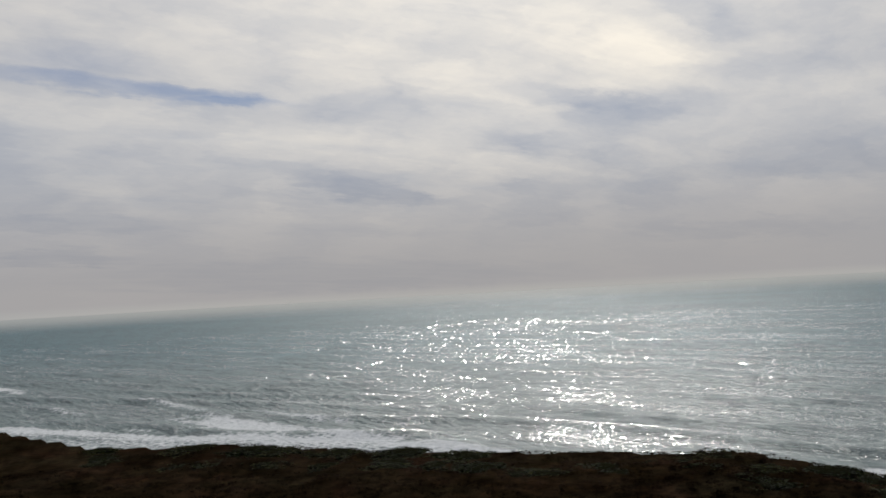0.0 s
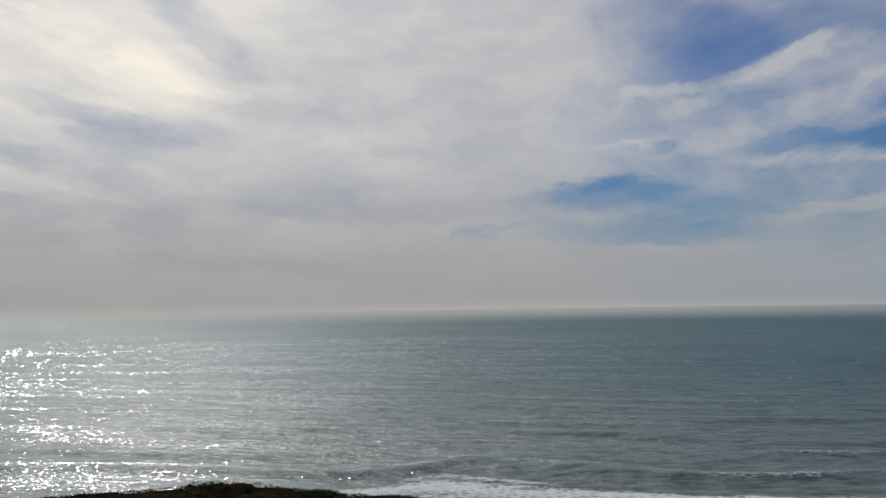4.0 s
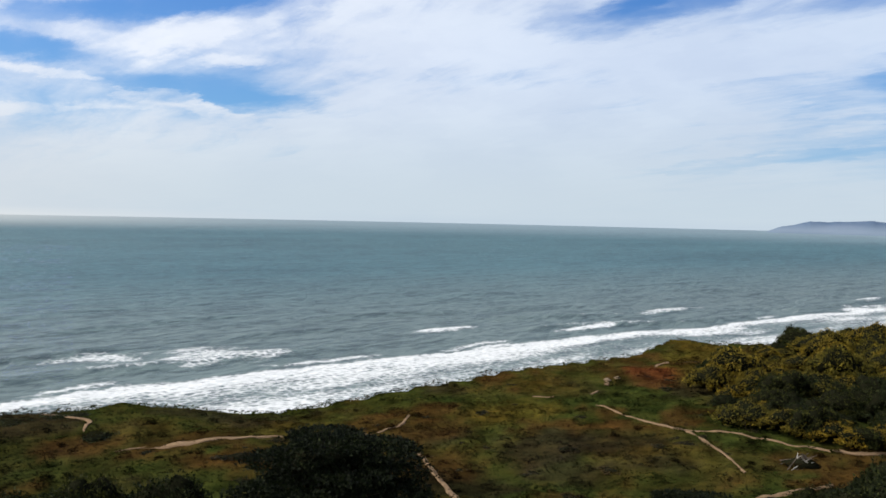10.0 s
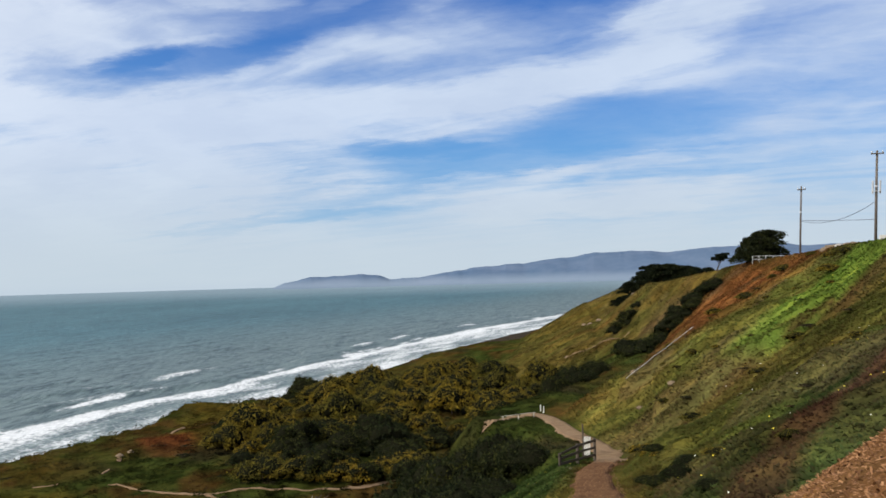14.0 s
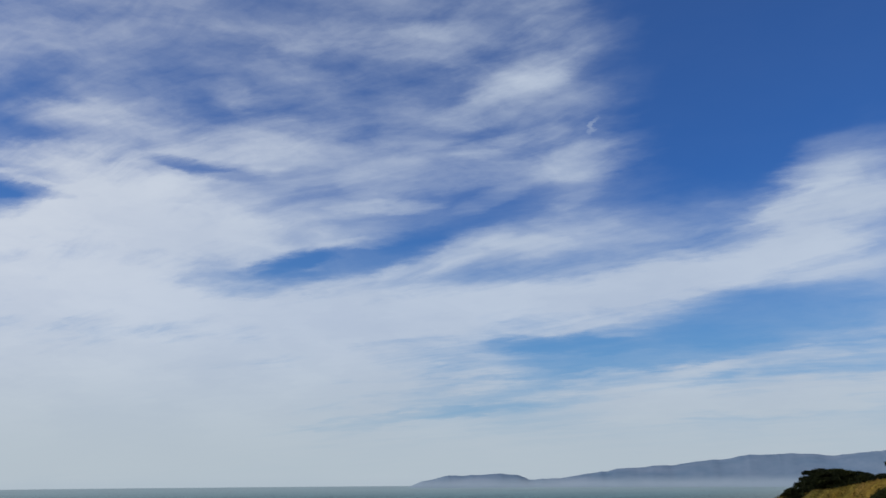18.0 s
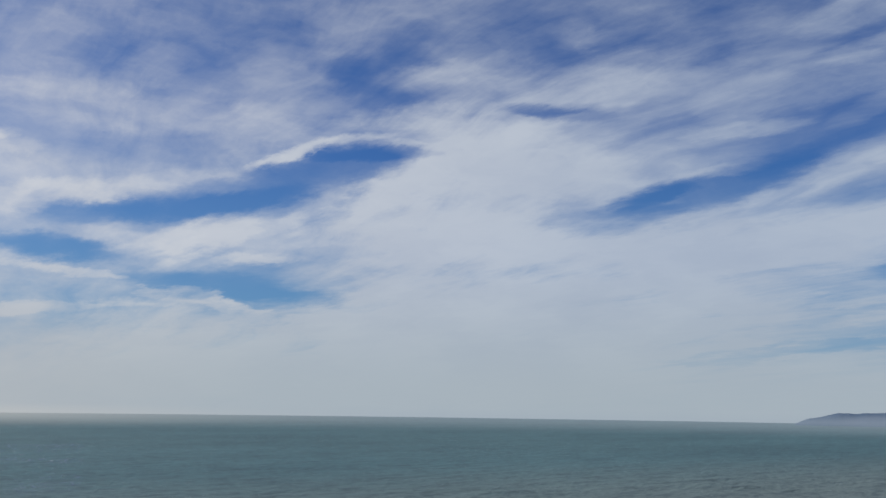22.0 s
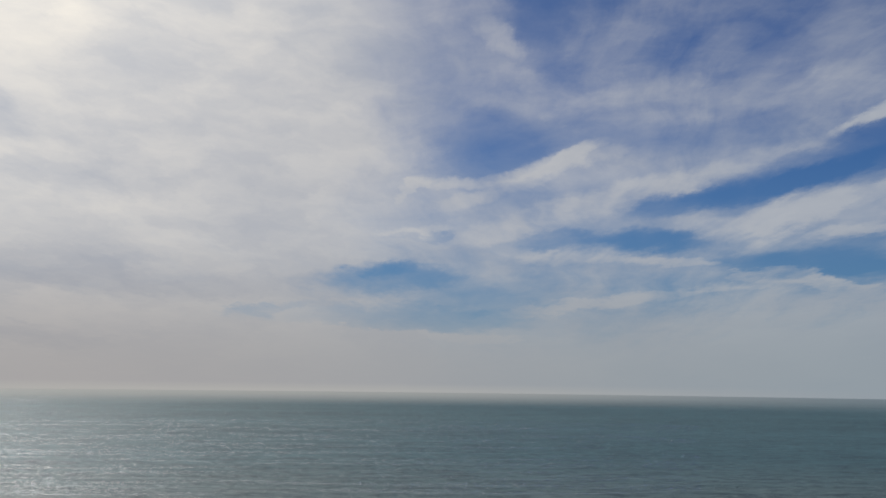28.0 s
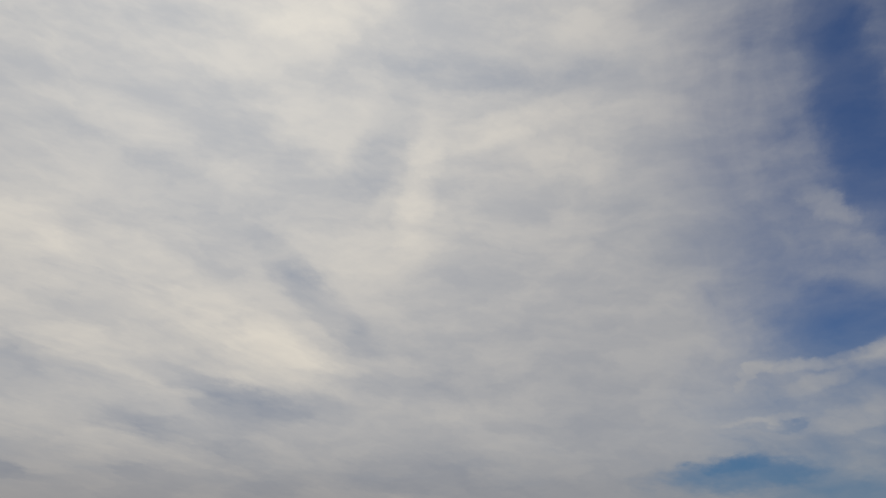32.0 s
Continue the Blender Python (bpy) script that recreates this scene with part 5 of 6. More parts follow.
for x, y, size in ((62, 47, 0.8), (75, 57, 0.8), (72, 62, 0.6), (110, 66, 0.9), (116, 69, 1.0), (121, 72, 0.9), (115, 74, 0.8), (46, 78, 0.8), (40, 77, 0.8), (126, 77, 0.8), (132, 74, 0.9)):
    set_plant(russet_kinds, int(x * 3), place(x, y, x + y, size * 1.2, 0.55, 0.25))

for k in range(110):
    x, y = 38 + 66 * srng.random(), 40 + 46 * srng.random()
    if y > float(np.interp(x, EX, EDGE_Y)) - 6 or fbm(np.array([x * 0.07 + 9]), np.array([y * 0.08]), 3)[0] < -0.02:
        continue
    set_plant(russet_kinds, k, place(x, y, k * 1.7, srng.uniform(0.4, 0.95), srng.uniform(0.45, 0.8), 0.15))

# low clumps on the bank above the trail
for k in range(70):
    x, y = 14 + 86 * srng.random() ** 1.2, -15 + 16 * srng.random()
    if y > float(np.interp(x, BX, WAY_Y)) - 1.6 or y < float(np.interp(x, BX, TOP_Y)) + 0.5:
        continue
    kinds = (gorse_kinds[:1], russet_kinds, gorse_kinds[1:2])[k % 3]
    grow = srng.uniform(0.10, 0.24) * (1.8 if k % 3 == 1 else 1.0) * (0.6 + x / 80)
    tagged(set_plant(kinds, k, place(x, y, k * 1.3, grow, 0.6, 0.05)), "low rounded clump of scrub on the grassy bank", group="bank clumps")

# wind-clipped dark scrub along the brow of the cliff
mat_kinds = [bush("brow_scrub", "low wind-clipped dark scrub along the cliff top", "bush", "brow scrub", prng, 3.2, 1.0, 1600, 0.20, [M_BRUSH], 0, 20, 0) for s in range(2)]
brng = np.random.default_rng(44)
for k in range(78):
    x = -150 + 190 * (k + brng.random()) / 78
    y = float(np.interp(x, EX, EDGE_Y)) - 2.5 - 17 * brng.random() ** 1.4
    set_plant(mat_kinds, k, place(x, y, k * 1.3, brng.uniform(0.9, 1.7), brng.uniform(0.35, 0.7), 0.35))

# trees
trng = np.random.default_rng(64)
tree_low = tree("cypress_tree", "broad dark cypress with flat tiers on the lower slope", "", trng, 9.6, 12.5, 52000, 0.22, [M_CYPRESS], (0.9, -0.8), 0.05, 26, 0.11, 0.4)
tree_low.matrix_basis = place(36.4, 49.8, 0.3, 1.0, 1.0)
tree_low_b = tree("cypress_tree", "flat-topped spreading cypress with a bare trunk beside a footpath", "", trng, 4.6, 8.0, 24000, 0.15, [M_CYPRESS], (0.4, 0.3), 0.06, 26, 0.16, 0.22)
tree_low_b.matrix_basis = place(59.0, 32.6, 1.0, 0.95)
tree_ridge = tree("cypress_tree", "wind-swept dark cypress standing on the ridge by a white fence", "", trng, 4.5, 4.6, 16000, 0.18, [M_CYPRESS], (0.5, -1.4), 0.05, 26, 0.36)
tree_ridge.matrix_basis = place(119, -14.0, 0.0, 1.08, 1.0, 0.6)
tree_lean = tree("cypress_tree", "small leaning cypress with a thin bent trunk on the ridge", "", trng, 2.8, 2.3, 1400, 0.26, [M_CYPRESS], (1.2, -1.2), 0.55, 8, 0.16, 0.12)
tree_lean.matrix_basis = place(152.5, -11.2, 0.0, 1.15)
thick = tree("cypress_tree", "low wind-clipped cypress in a thicket on the far bluff", "cypress thicket", trng, 4.2, 5.2, 7000, 0.30, [M_CYPRESS], (0.5, -1.0), 0.05, 14, 0.5)
thick.matrix_basis = place(258, 1.0, 0.2, 1.25, 0.9, 0.5)
for x, y, s in ((256, 5.0, 0.95), (266, -1.0, 1.35), (259, -2.4, 1.3), (261, -6.0, 1.3), (263, -9.5, 1.2), (260, 8.4, 0.8), (263, -13.0, 1.15), (266, -16.5, 1.0), (258, -10.5, 0.9)):
    copy_thing(thick, place(x, y, x * 0.7, s, 0.9, 0.5))

# ---------------------------------------------------------------- low plant cover


def tufts(name, label, xs, ys, size, rng, blades=4, tone=1.08, jitter=0.11, lift=0.0):
    z = land(xs, ys)
    col = grow_color(xs, ys, z) * tone
    n = len(xs)
    col = col * (1 + jitter * rng.normal(size=(n, 1))).clip(0.4, 1.9) * (1 + 0.07 * rng.normal(size=(n, 3)))
    c = np.stack([xs, ys, z - 0.03 + lift], -1)
    vs, cs = [], []
    for b in range(blades):
        a = rng.uniform(0, 2 * math.pi, n)
        lean = rng.uniform(0.5, 1.2, n)
        s = size * rng.uniform(0.55, 1.3, n)
        out = np.stack([np.cos(a) * lean, np.sin(a) * lean, rng.uniform(0.22, 0.55, n)], -1) * s[:, None]
        side = np.stack([-np.sin(a), np.cos(a), np.zeros(n)], -1) * (s * rng.uniform(0.28, 0.5, n))[:, None]
        foot = c + rng.normal(size=(n, 3)) * np.array((0.3, 0.3, 0)) * np.mean(size)
        vs.append(np.stack([foot - side, foot + side, foot + out], 1))
        # painted shading: blade feet darker, tips brighter
        cs.append(np.repeat(col[:, None, :] * np.array((0.85, 0.85, 1.12))[None, :, None], 1, axis=1))
    v = np.concatenate(vs).reshape(-1, 3)
    k = np.concatenate(cs).reshape(-1, 3)
    f = np.arange(len(v)).reshape(-1, 3)
    me = mesh_from(name, v, f, [M_TUFT])
    layer = me.color_attributes.new("tint", "FLOAT_COLOR", "POINT")
    full = np.ones((len(v), 4), np.float32)
    full[:, :3] = np.clip(k, 0, 1)
    layer.data.foreach_set("color", full.ravel())
    return tagged(new(name, me), label, "plants", kind="stuff")


def tuft_material():
    k = Mat("low_scrub_leaf")
    tint = attr(k, "tint").outputs["Color"]
    k.finish(tint, 0.9, None, 0.0)
    return through_light(k, tint, 0.45)


M_TUFT = tuft_material()


def trail_free(x, y):
    wy = np.interp(x, BX, WAY_Y)
    half = np.interp(x, (-5, 5, 13, 18, 24, 80, 84), (2.2, 1.9, 1.35, 0.85, 0.7, 0.85, -1))
    return np.abs(y - wy) > half


def scatter(rng, n, x0, x1, y0, y1, keep):
    x, y = rng.uniform(x0, x1, n), rng.uniform(y0, y1, n)
    k = keep(x, y)
    return x[k], y[k]


def mounds(rng, cx, cy, per, r0, r1, h):
    """Sprays heaped on small mounds: places, heights over the ground and sizes."""
    n = len(cx)
    rad = np.repeat(rng.uniform(r0, r1, n), per)
    a, q = rng.uniform(0, 6.28, n * per), np.sqrt(rng.random(n * per))
    x, y = np.repeat(cx, per) + np.cos(a) * q * rad, np.repeat(cy, per) + np.sin(a) * q * rad * rng.uniform(0.6, 1.0, n).repeat(per)
    return x, y, h * rad * np.sqrt(np.clip(1 - q * q, 0, 1)), rad


crng = np.random.default_rng(5)
on_terrace = lambda x, y: (y > np.interp(x, BX, FOOT_Y) - 26) & (y < np.interp(x, EX, EDGE_Y) + 1.0) & trail_free(x, y)
x, y = scatter(crng, 190000, -140, 185, 10, 116, on_terrace)
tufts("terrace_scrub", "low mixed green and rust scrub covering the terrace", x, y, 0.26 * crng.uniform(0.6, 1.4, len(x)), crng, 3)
on_bluff = lambda x, y: (y > np.interp(x, BX, TOP_Y) - 5) & (y < np.interp(x, BX, FOOT_Y)) & trail_free(x, y) & (np.hypot(x - 6.5, y + 2.6) > 3.0)
x, y = scatter(crng, 230000, 6, 150, -20, 16, on_bluff)
near = np.clip(np.hypot(x, y) / 55, 0.35, 0.95)
tufts("bluff_grass", "long grass and ice plant covering the bluff slope", x, y, 0.19 * near * crng.uniform(0.6, 1.4, len(x)), crng, 2)
x, y = scatter(crng, 120000, 6, 45, -13, 5, on_bluff)
tufts("near_grass", "fresh grass on the bank beside the trail", x, y, 0.10 * crng.uniform(0.6, 1.5, len(x)), crng, 3, 1.1)
on_verge = lambda x, y: (y > np.interp(x, BX, WAY_Y) + 1.0) & (y < np.interp(x, BX, WAY_Y) + 5.5) & trail_free(x, y)
x, y = scatter(crng, 60000, 7, 46, 1, 8, on_verge)
k = fbm(x * 0.5 + 4, y * 0.6, 3) + 0.2 * crng.normal(size=len(x)) > -0.1
x, y, up, rad = mounds(crng, x[k][:1500], y[k][:1500], 14, 0.12, 0.35, 0.5)
tufts("verge_plants", "leafy green plants crowding the outer edge of the trail", x, y, 0.09 * crng.uniform(0.6, 1.5, len(x)), crng, 3, 1.9, 0.25, up)
x, y = scatter(crng, 70000, 150, 360, -10, 60, on_bluff)
tufts("far_bluff_grass", "short grass on the far face of the bluff", x, y, 0.3 * crng.uniform(0.6, 1.4, len(x)), crng, 2)

x, y = scatter(crng, 3600, -60, 185, 12, 114, on_terrace)
k = fbm(x * 0.06 + 21, y * 0.07, 3) + 0.25 * crng.normal(size=len(x)) > -0.05
x, y, up, rad = mounds(crng, x[k], y[k], 42, 0.4, 1.5, 0.5)
tufts("terrace_brush", "low dark mounds of brush scattered over the terrace", x, y, 0.22 * crng.uniform(0.7, 1.3, len(x)), crng, 2, 0.66, 0.2, up)
# ---------------------------------------------------------------- small built things


def ground_z(x, y):
    return float(land(np.array([x]), np.array([y]))[0])


def at(az, d):
    """A place d metres from the look-out on a bearing to the right of +y."""
    return math.sin(radians(az)) * d, math.cos(radians(az)) * d


# leaning rail fence at the bend of the trail
fence = tagged(new("rail_fence"), "dark weathered wooden rail fence leaning beside the trail", "fence")
fp = [at(83.75, 41.6), at(84.9, 44.6), at(86.05, 49.0)]
tops = []
for (x, y), h, lean in zip(fp, (0.72, 1.08, 1.30), (-0.10, 0.14, 0.02)):
    z = ground_z(x, y)
    part("post", bm_mesh("post", tube(((x, y, z - 0.4), (x + lean, y, z + h)), (0.085, 0.075), 8), M_WOOD), fence)
    tops.append((x, y, z, h))
for share in (0.30, 0.62, 0.93):
    for (x0, y0, z0, h0), (x1, y1, z1, h1) in zip(tops, tops[1:]):
        a, b = Vector((x0, y0, z0 + h0 * share)), Vector((x1, y1, z1 + h1 * share))
        d = b - a
        me = bm_mesh("rail", board(d.length + 0.25, 0.045, 0.13, 0.01), M_WOOD)
        part("rail", me, fence, "", Matrix.Translation((a + b) / 2 + Vector((-0.08, 0, 0))) @ d.to_track_quat("X", "Z").to_matrix().to_4x4())
x, y = at(85.55, 52.2)
panel = tagged(new("slatted_panel"), "white-painted slatted panel standing behind the fence", "panel")
pz = ground_z(x, y)
for k in range(3):
    part("slat", bm_mesh("slat", board(0.05, 0.12, 1.15, 0.01), M_WHITE), panel, "", Matrix.Translation((x + 0.02 * k, y + 0.14 * (k - 1), pz + 0.55)) @ Matrix.Rotation(0.06, 4, "X"))
for h in (0.35, 0.95):
    part("batten", bm_mesh("batten", board(0.04, 0.42, 0.09, 0.008), M_WHITE), panel, "", Matrix.Translation((x + 0.06, y, pz + h)))
x, y = at(85.3, 51.3)
stake = tagged(new("marker_stake"), "tall thin dark timber stake beside the fence", "post")
sz0 = ground_z(x, y)
part("stake", bm_mesh("stake", tube(((x, y, sz0 - 0.3), (x, y, sz0 + 1.0), (x + 0.03, y, sz0 + 2.0)), (0.055, 0.05, 0.045), 6), M_WOOD), stake)

# white posts and low rail on the lawn
for az, d in ((82.75, 75.0), (82.55, 76.0)):
    x, y = at(az, d)
    z = ground_z(x, y)
    p = tagged(new("marker_post"), "short white-painted marker post at the trail junction", "post", "marker posts")
    part("shaft", bm_mesh("shaft", board(0.10, 0.10, 0.7, 0.012), M_WHITE), p, "", Matrix.Translation((x, y, z + 0.2)))
    part("cap", bm_mesh("cap", board(0.12, 0.12, 0.04, 0.012), M_WHITE), p, "", Matrix.Translation((x, y, z + 0.56)))
a, b = at(79.9, 72.5), at(82.2, 72.0)
low = tagged(new("low_rail"), "low pale timber rail along the edge of the lawn", "rail")
za, zb = ground_z(*a), ground_z(*b)
part("rail", bm_mesh("rail", tube(((*a, za + 0.42), (*b, zb + 0.42)), (0.02, 0.02), 6), M_DRIFT), low)
for t in (0.05, 0.5, 0.95):
    x, y = a[0] + (b[0] - a[0]) * t, a[1] + (b[1] - a[1]) * t
    part("post", bm_mesh("post", tube(((x, y, ground_z(x, y) - 0.2), (x, y, ground_z(x, y) + 0.42)), (0.035, 0.03), 6), M_DRIFT), low)

# pale pipe laid up the slope
pa, pb = Vector((69.5, 2.1, 47.2)), Vector((81.9, -3.7, 50.4))
pts = []
for k in range(9):
    q = pa.lerp(pb, k / 8)
    pts.append((q.x, q.y, max(q.z, ground_z(q.x, q.y) + 0.25)))
pipe = tagged(new("slope_pipe"), "long pale pipe lying up the grassy slope", "pipe")
part("pipe", bm_mesh("pipe", tube(pts, [0.034] * 9, 8), M_DRIFT), pipe)
for k in (1, 4, 7):
    x, y, z = pts[k]
    part("bracket", bm_mesh("bracket", tube(((x, y, ground_z(x, y) - 0.3), (x, y, z - 0.03)), (0.025, 0.025), 6), M_WOOD), pipe)

# utility poles with their fittings and wires


def utility_pole(az, d, height, r0, arms, label):
    x, y = at(az, d)
    z = ground_z(x, y)
    p = tagged(new("utility_pole"), label, "utility pole", "utility poles")
    part("pole", bm_mesh("pole", tube(((x, y, z - 0.8), (x, y - 0.028 * height, z + height * 0.5), (x, y - 0.056 * height, z + height)), (r0, r0 * 0.85, r0 * 0.7), 10), M_POLE, True), p)
    for h, length in arms:
        arm = part("crossarm", bm_mesh("crossarm", board(0.11, length, 0.12, 0.01), M_POLE), p, "", Matrix.Translation((x - r0, y - 0.056 * h, z + h)))
        for s in (-0.42, 0.42):
            part("insulator", bm_mesh("insulator", tube(((0, s * length, 0.06), (0, s * length, 0.16), (0, s * length, 0.26)), (0.05, 0.07, 0.03), 8), M_STEEL), arm)
    part("strap", bm_mesh("strap", tube(((x, y - 0.035 * height, z + height * 0.62), (x, y - 0.036 * height, z + height * 0.64)), (r0 * 1.0, r0 * 1.0), 10), M_STEEL), p)
    return Vector((x, y, z))


p1 = utility_pole(99.2, 105, 8.0, 0.12, ((7.6, 0.9),), "single grey wooden utility pole on the ridge")
p2 = utility_pole(103.42, 88, 9.0, 0.14, ((8.7, 1.1),), "tall grey wooden utility pole with side brackets")
p3 = utility_pole(104.15, 87, 6.6, 0.13, (), "shorter grey wooden pole beside a taller one")
brackets = tagged(new("pole_antenna"), "pair of upright metal brackets fixed to a utility pole", "bracket")
for s in (-0.32, 0.32):
    part("rod", bm_mesh("rod", tube(((p2.x, p2.y + s - 0.29, p2.z + 5.0), (p2.x, p2.y + s - 0.35, p2.z + 6.2)), (0.09, 0.08), 8), M_STEEL), brackets)
part("bar", bm_mesh("bar", board(0.06, 0.8, 0.08, 0.01), M_STEEL), brackets, "", Matrix.Translation((p2.x - 0.15, p2.y - 0.29, p2.z + 5.2)))
box = tagged(new("meter_box"), "white metal meter cabinet at the foot of the poles", "box")
part("cabinet", bm_mesh("cabinet", board(0.4, 0.5, 1.1, 0.03), M_WHITE), box, "", Matrix.Translation((p3.x - 0.3, p3.y + 0.55, p3.z + 0.5)))
part("door", bm_mesh("door", board(0.03, 0.42, 0.95, 0.01), M_WHITE), box, "", Matrix.Translation((p3.x - 0.52, p3.y + 0.55, p3.z + 0.52)))


def wire(a, b, sag, label):
    pts = [a.lerp(b, t) - Vector((0, 0, sag * 4 * t * (1 - t))) for t in [k / 16 for k in range(17)]]
    w = tagged(new("overhead_wire"), label, "wire", "overhead wires")
    part("cable", bm_mesh("cable", tube(pts, [0.022] * 17, 5), M_WIRE), w)


wire(p1 + Vector((0, -0.22, 4.0)), p2 + Vector((0, -0.24, 4.3)), 0.9, "black slack cable between two utility poles")
wire(p1 + Vector((0, -0.22, 4.05)), p2 + Vector((0, -0.15, 2.6)), 0.05, "black taut cable between two utility poles")

# white pipe railing on the ridge
rail = tagged(new("pipe_railing"), "white metal pipe railing along the ridge", "railing")
ra = [(115.0 - 1.6 * k, -12.9 - 0.62 * k) for k in range(8)]
foot = ground_z(*ra[0])
level = [foot + 0.30 - 0.03 * k for k in range(8)]
for (x, y), z in zip(ra, level):
    part("post", bm_mesh("post", tube(((x, y, min(z, ground_z(x, y)) - 0.3), (x, y, z + 0.85)), (0.028, 0.028), 6), M_WHITE), rail)
for h in (0.42, 0.83):
    part("rail", bm_mesh("rail", tube([(x, y, z + h) for (x, y), z in zip(ra, level)], [0.022] * len(ra), 6), M_WHITE), rail)

# shelter of driftwood and branches on the terrace
hx, hy = 86.8, 36.2
hz = ground_z(hx, hy)
hut = tagged(new("driftwood_shelter"), "small shelter heaped from bleached driftwood and dark branches", "shelter")
hr = random.Random(4)
for k in range(34):
    a, r0 = hr.uniform(0, 6.28), hr.uniform(1.0, 2.4)
    tip = (hx + hr.uniform(-0.5, 0.5), hy + hr.uniform(-0.6, 0.6), hz + hr.uniform(0.5, 1.1))
    foot = (hx + math.cos(a) * r0, hy + math.sin(a) * r0 * 1.3, hz - 0.1)
    over = tuple(t + (t - f) * hr.uniform(0.05, 0.45) for t, f in zip(tip, foot))
    part("branch", bm_mesh("branch", tube((foot, tip, over), (0.07, 0.055, 0.02), 5), M_DRIFT if k % 3 == 0 else M_WOOD), hut)
core = core_mesh("brush_heap", np.random.default_rng(3), [(hx, hy, hz + 0.3, 1.4, 0.75), (hx + 0.3, hy - 0.9, hz + 0.2, 1.2, 0.6), (hx - 0.2, hy + 1.0, hz + 0.2, 1.2, 0.55)], M_CORE, 0.9)
core_part = part("brush_heap", core, hut)

# rocks on the ridge and scattered stones


def rock(x, y, s, label, mat=M_ROCK, seed=0):
    rr = random.Random(seed)
    bm = bmesh.new()
    bmesh.ops.create_icosphere(bm, subdivisions=3, radius=1.0)
    o = Vector((rr.uniform(0, 9), rr.uniform(0, 9), 0))
    for v in bm.verts:
        d = 1 + 0.34 * noise.noise(v.co * 1.2 + o) + 0.12 * noise.noise(v.co * 3.5 + o)
        v.co = Vector((v.co.x * s * 1.3 * d, v.co.y * s * d, v.co.z * s * 0.75 * d))
    ob = tagged(new("rock", bm_mesh("rock", bm, mat, True)), label, "rock", "rocks")
    ob.matrix_basis = Matrix.Translation((x, y, ground_z(x, y) + 0.15 * s)) @ Matrix.Rotation(rr.uniform(0, 6), 4, "Z")


for k, (az, d, s) in enumerate(((101.9, 82, 0.42), (102.3, 83, 0.5), (101.1, 84, 0.36), (100.9, 86, 0.4), (102.8, 85, 0.36), (100.6, 84, 0.3))):
    rock(*at(az, d), s, "brown sandstone boulder on the ridge", M_ROCK, k)
rock(*at(101.43, 80), 0.3, "pale grey boulder on the ridge", M_DRIFT, 31)
for k, (az, d, s) in enumerate(((85.6, 262, 0.8), (86.6, 258, 0.7), (86.0, 250, 0.6), (87.2, 246, 0.6), (88.9, 232, 0.5))):
    rock(*at(az, d), s, "sandstone outcrop on the far bluff", M_ROCK, 40 + k)
for k, (x, y, s) in enumerate(((108, 75.5, 0.5), (110, 75, 0.4), (62, 1.0, 0.22), (58, -1.2, 0.25), (72, 1.5, 0.3))):
    rock(x, y, s, "sandy stone beside a footpath", M_ROCK, 60 + k)

# flowers on the bank


def flowers(name, label, mat, n, rng, x0, x1, size):
    x, y = scatter(rng, n, x0, x1, -15, 6, on_bluff)
    k = fbm(x * 0.12 + 8, y * 0.2 + 2, 3) > 0.02
    x, y = x[k], y[k]
    z = land(x, y) + 0.16
    vs, fs = [], []
    for px, py, pz in zip(x, y, z):
        s = size * rng.uniform(0.7, 1.3)
        b = len(vs)
        vs.append((px, py, pz + 0.02))
        for j in range(7):
            a = 2 * math.pi * j / 7
            vs.append((px + math.cos(a) * s, py + math.sin(a) * s, pz + 0.35 * s * (1 + math.sin(a * 2))))
        fs += [(b, b + 1 + j, b + 1 + (j + 1) % 7) for j in range(7)]
    tagged(new(name, mesh_from(name, vs, fs, [mat])), label, "flowers", kind="stuff")


M_PETAL_W = plain("white_petal", (0.70, 0.68, 0.55), (0.82, 0.80, 0.70), 20.0, 0.7)
M_PETAL_Y = plain("yellow_petal", (0.62, 0.50, 0.03), (0.75, 0.62, 0.06), 20.0, 0.7)
frng = np.random.default_rng(12)
flowers("yellow_flowers", "small yellow flowers dotted over the bank", M_PETAL_Y, 420, frng, 12, 75, 0.02)
flowers("white_flowers", "small white flowers dotted over the bank", M_PETAL_W, 160, frng, 10, 60, 0.018)

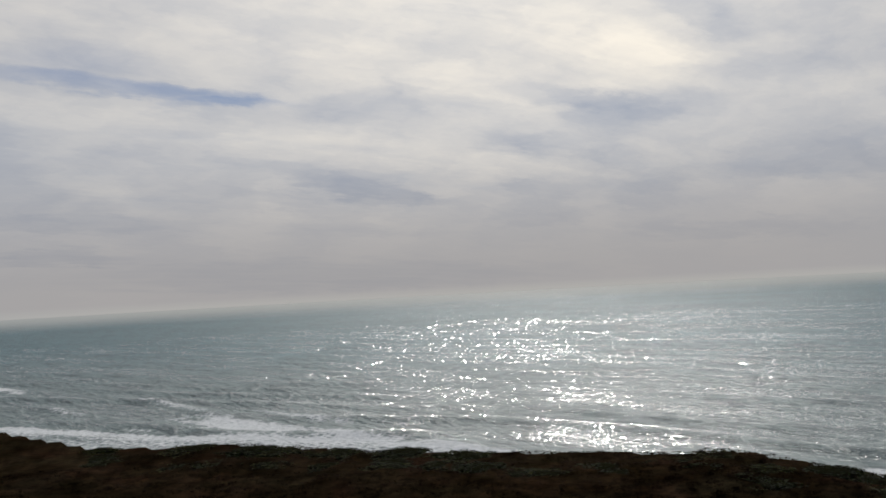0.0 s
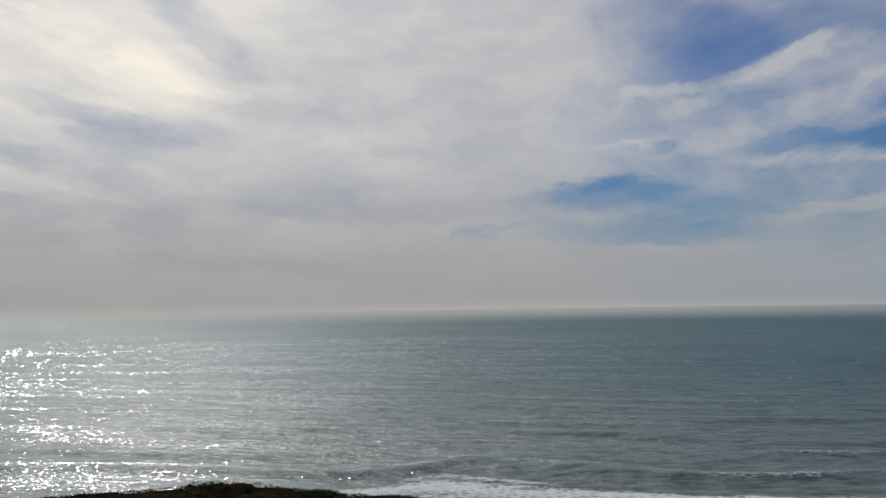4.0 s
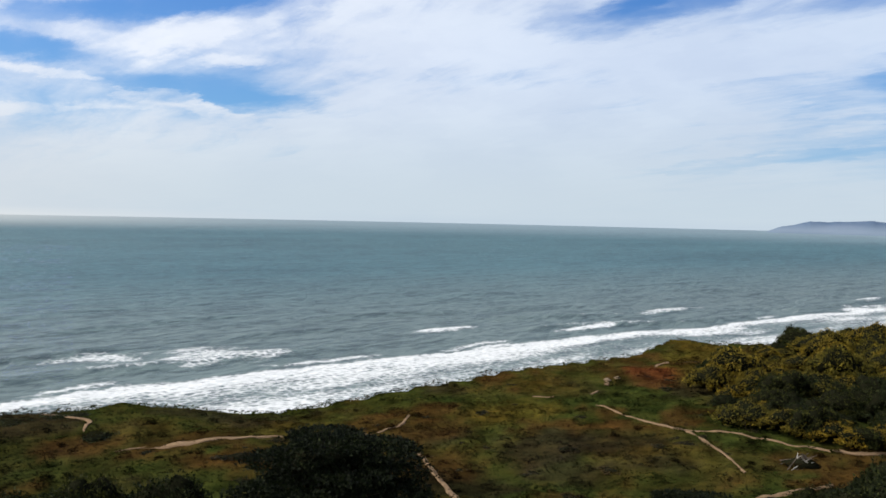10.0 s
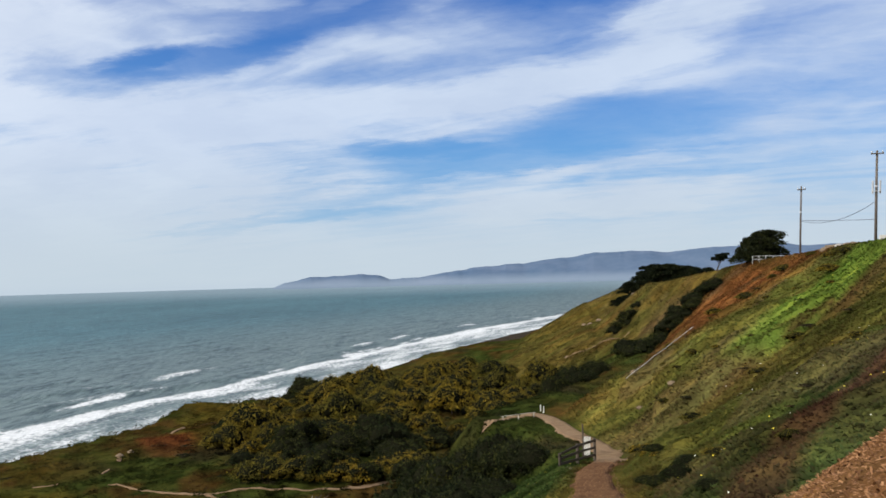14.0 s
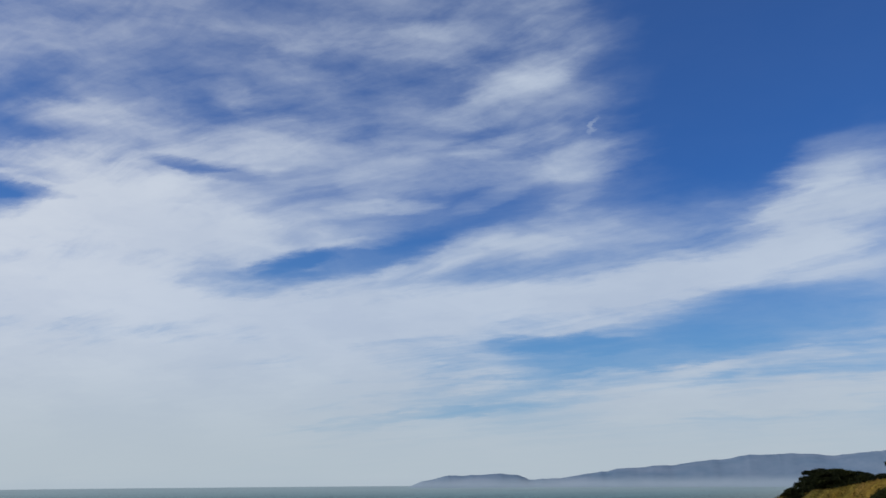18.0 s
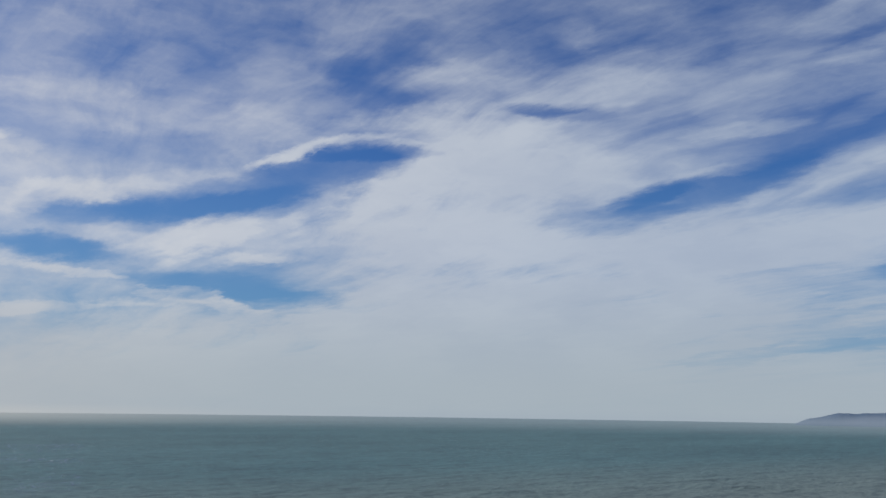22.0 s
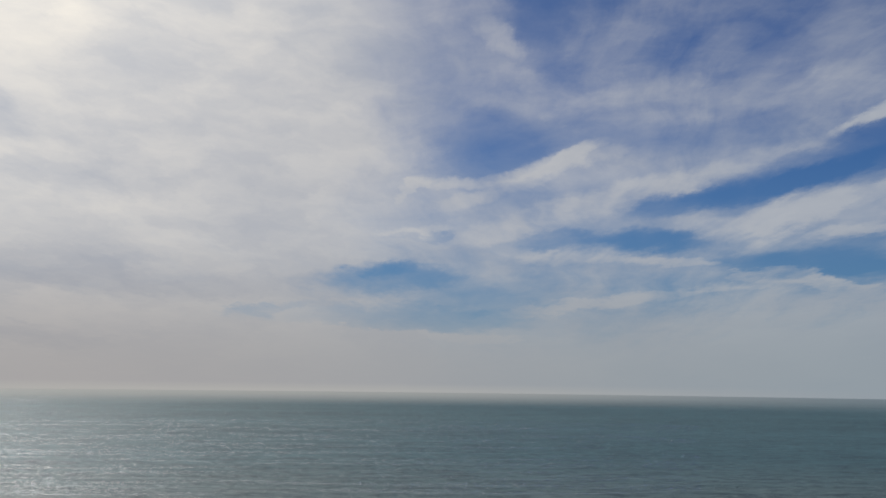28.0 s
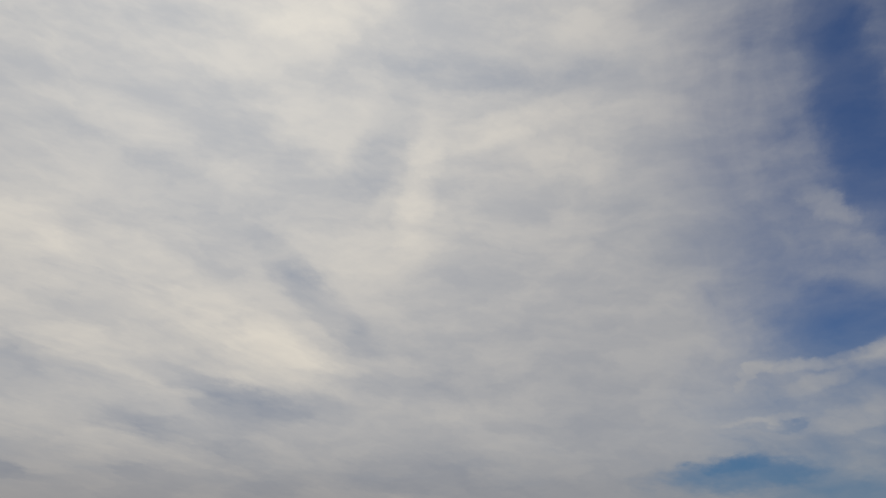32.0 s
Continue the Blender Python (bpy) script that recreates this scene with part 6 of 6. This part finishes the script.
# loose wood chips on the heap beside the look-out
wrng = np.random.default_rng(8)
cx, cy = wrng.uniform(1.5, 9.2, 20000), wrng.uniform(-6.0, -0.4, 20000)
cz = land(cx, cy)
ca, cl, cw = wrng.uniform(0, 6.28, 20000), wrng.uniform(0.008, 0.028, 20000), wrng.uniform(0.003, 0.008, 20000)
tilt = wrng.normal(0, 0.35, 20000)
dx, dy = np.cos(ca), np.sin(ca)
mid = np.stack([cx, cy, cz + 0.012], -1)
along = np.stack([dx * cl, dy * cl, cl * tilt], -1)
across = np.stack([-dy * cw, dx * cw, 0.3 * cw * wrng.normal(size=20000)], -1)
cv = np.stack([mid - along - across, mid + along - across, mid + along + across, mid - along + across], 1).reshape(-1, 3)
cf = np.arange(len(cv)).reshape(-1, 4)
k = Mat("loose_wood_chip")
M_LOOSE = k.finish(k.ramp(k.node("ShaderNodeNewGeometry").outputs["Random Per Island"], (0.0, (0.075, 0.034, 0.014)), (0.6, (0.20, 0.098, 0.043)), (1.0, (0.32, 0.175, 0.085))), 0.9, None, 0.1)
tagged(new("wood_chips", mesh_from("wood_chips", cv, cf, [M_LOOSE])), "orange-brown wood chips strewn over a heap of dirt", "wood chips", kind="stuff")


# chips trodden into the trail
tx = 6 + 42 * wrng.random(9000) ** 1.6
ty = np.interp(tx, BX, WAY_Y) + wrng.uniform(-1, 1, 9000) * np.interp(tx, (6, 13, 18, 48), (1.7, 1.1, 0.7, 0.7))
tz = land(tx, ty) + 0.118
ta, tl = wrng.uniform(0, 6.28, 9000), wrng.uniform(0.006, 0.02, 9000)
along_t = np.stack([np.cos(ta) * tl, np.sin(ta) * tl, 0.2 * tl * wrng.normal(size=9000)], -1)
across_t = np.stack([-np.sin(ta) * tl * 0.35, np.cos(ta) * tl * 0.35, 0 * tl], -1)
tm = np.stack([tx, ty, tz], -1)
tv = np.stack([tm - along_t - across_t, tm + along_t - across_t, tm + along_t + across_t, tm - along_t + across_t], 1).reshape(-1, 3)
tagged(new("trail_chips", mesh_from("trail_chips", tv, np.arange(len(tv)).reshape(-1, 4), [M_LOOSE])), "loose wood chips trodden into the dirt trail", "wood chips", kind="stuff")
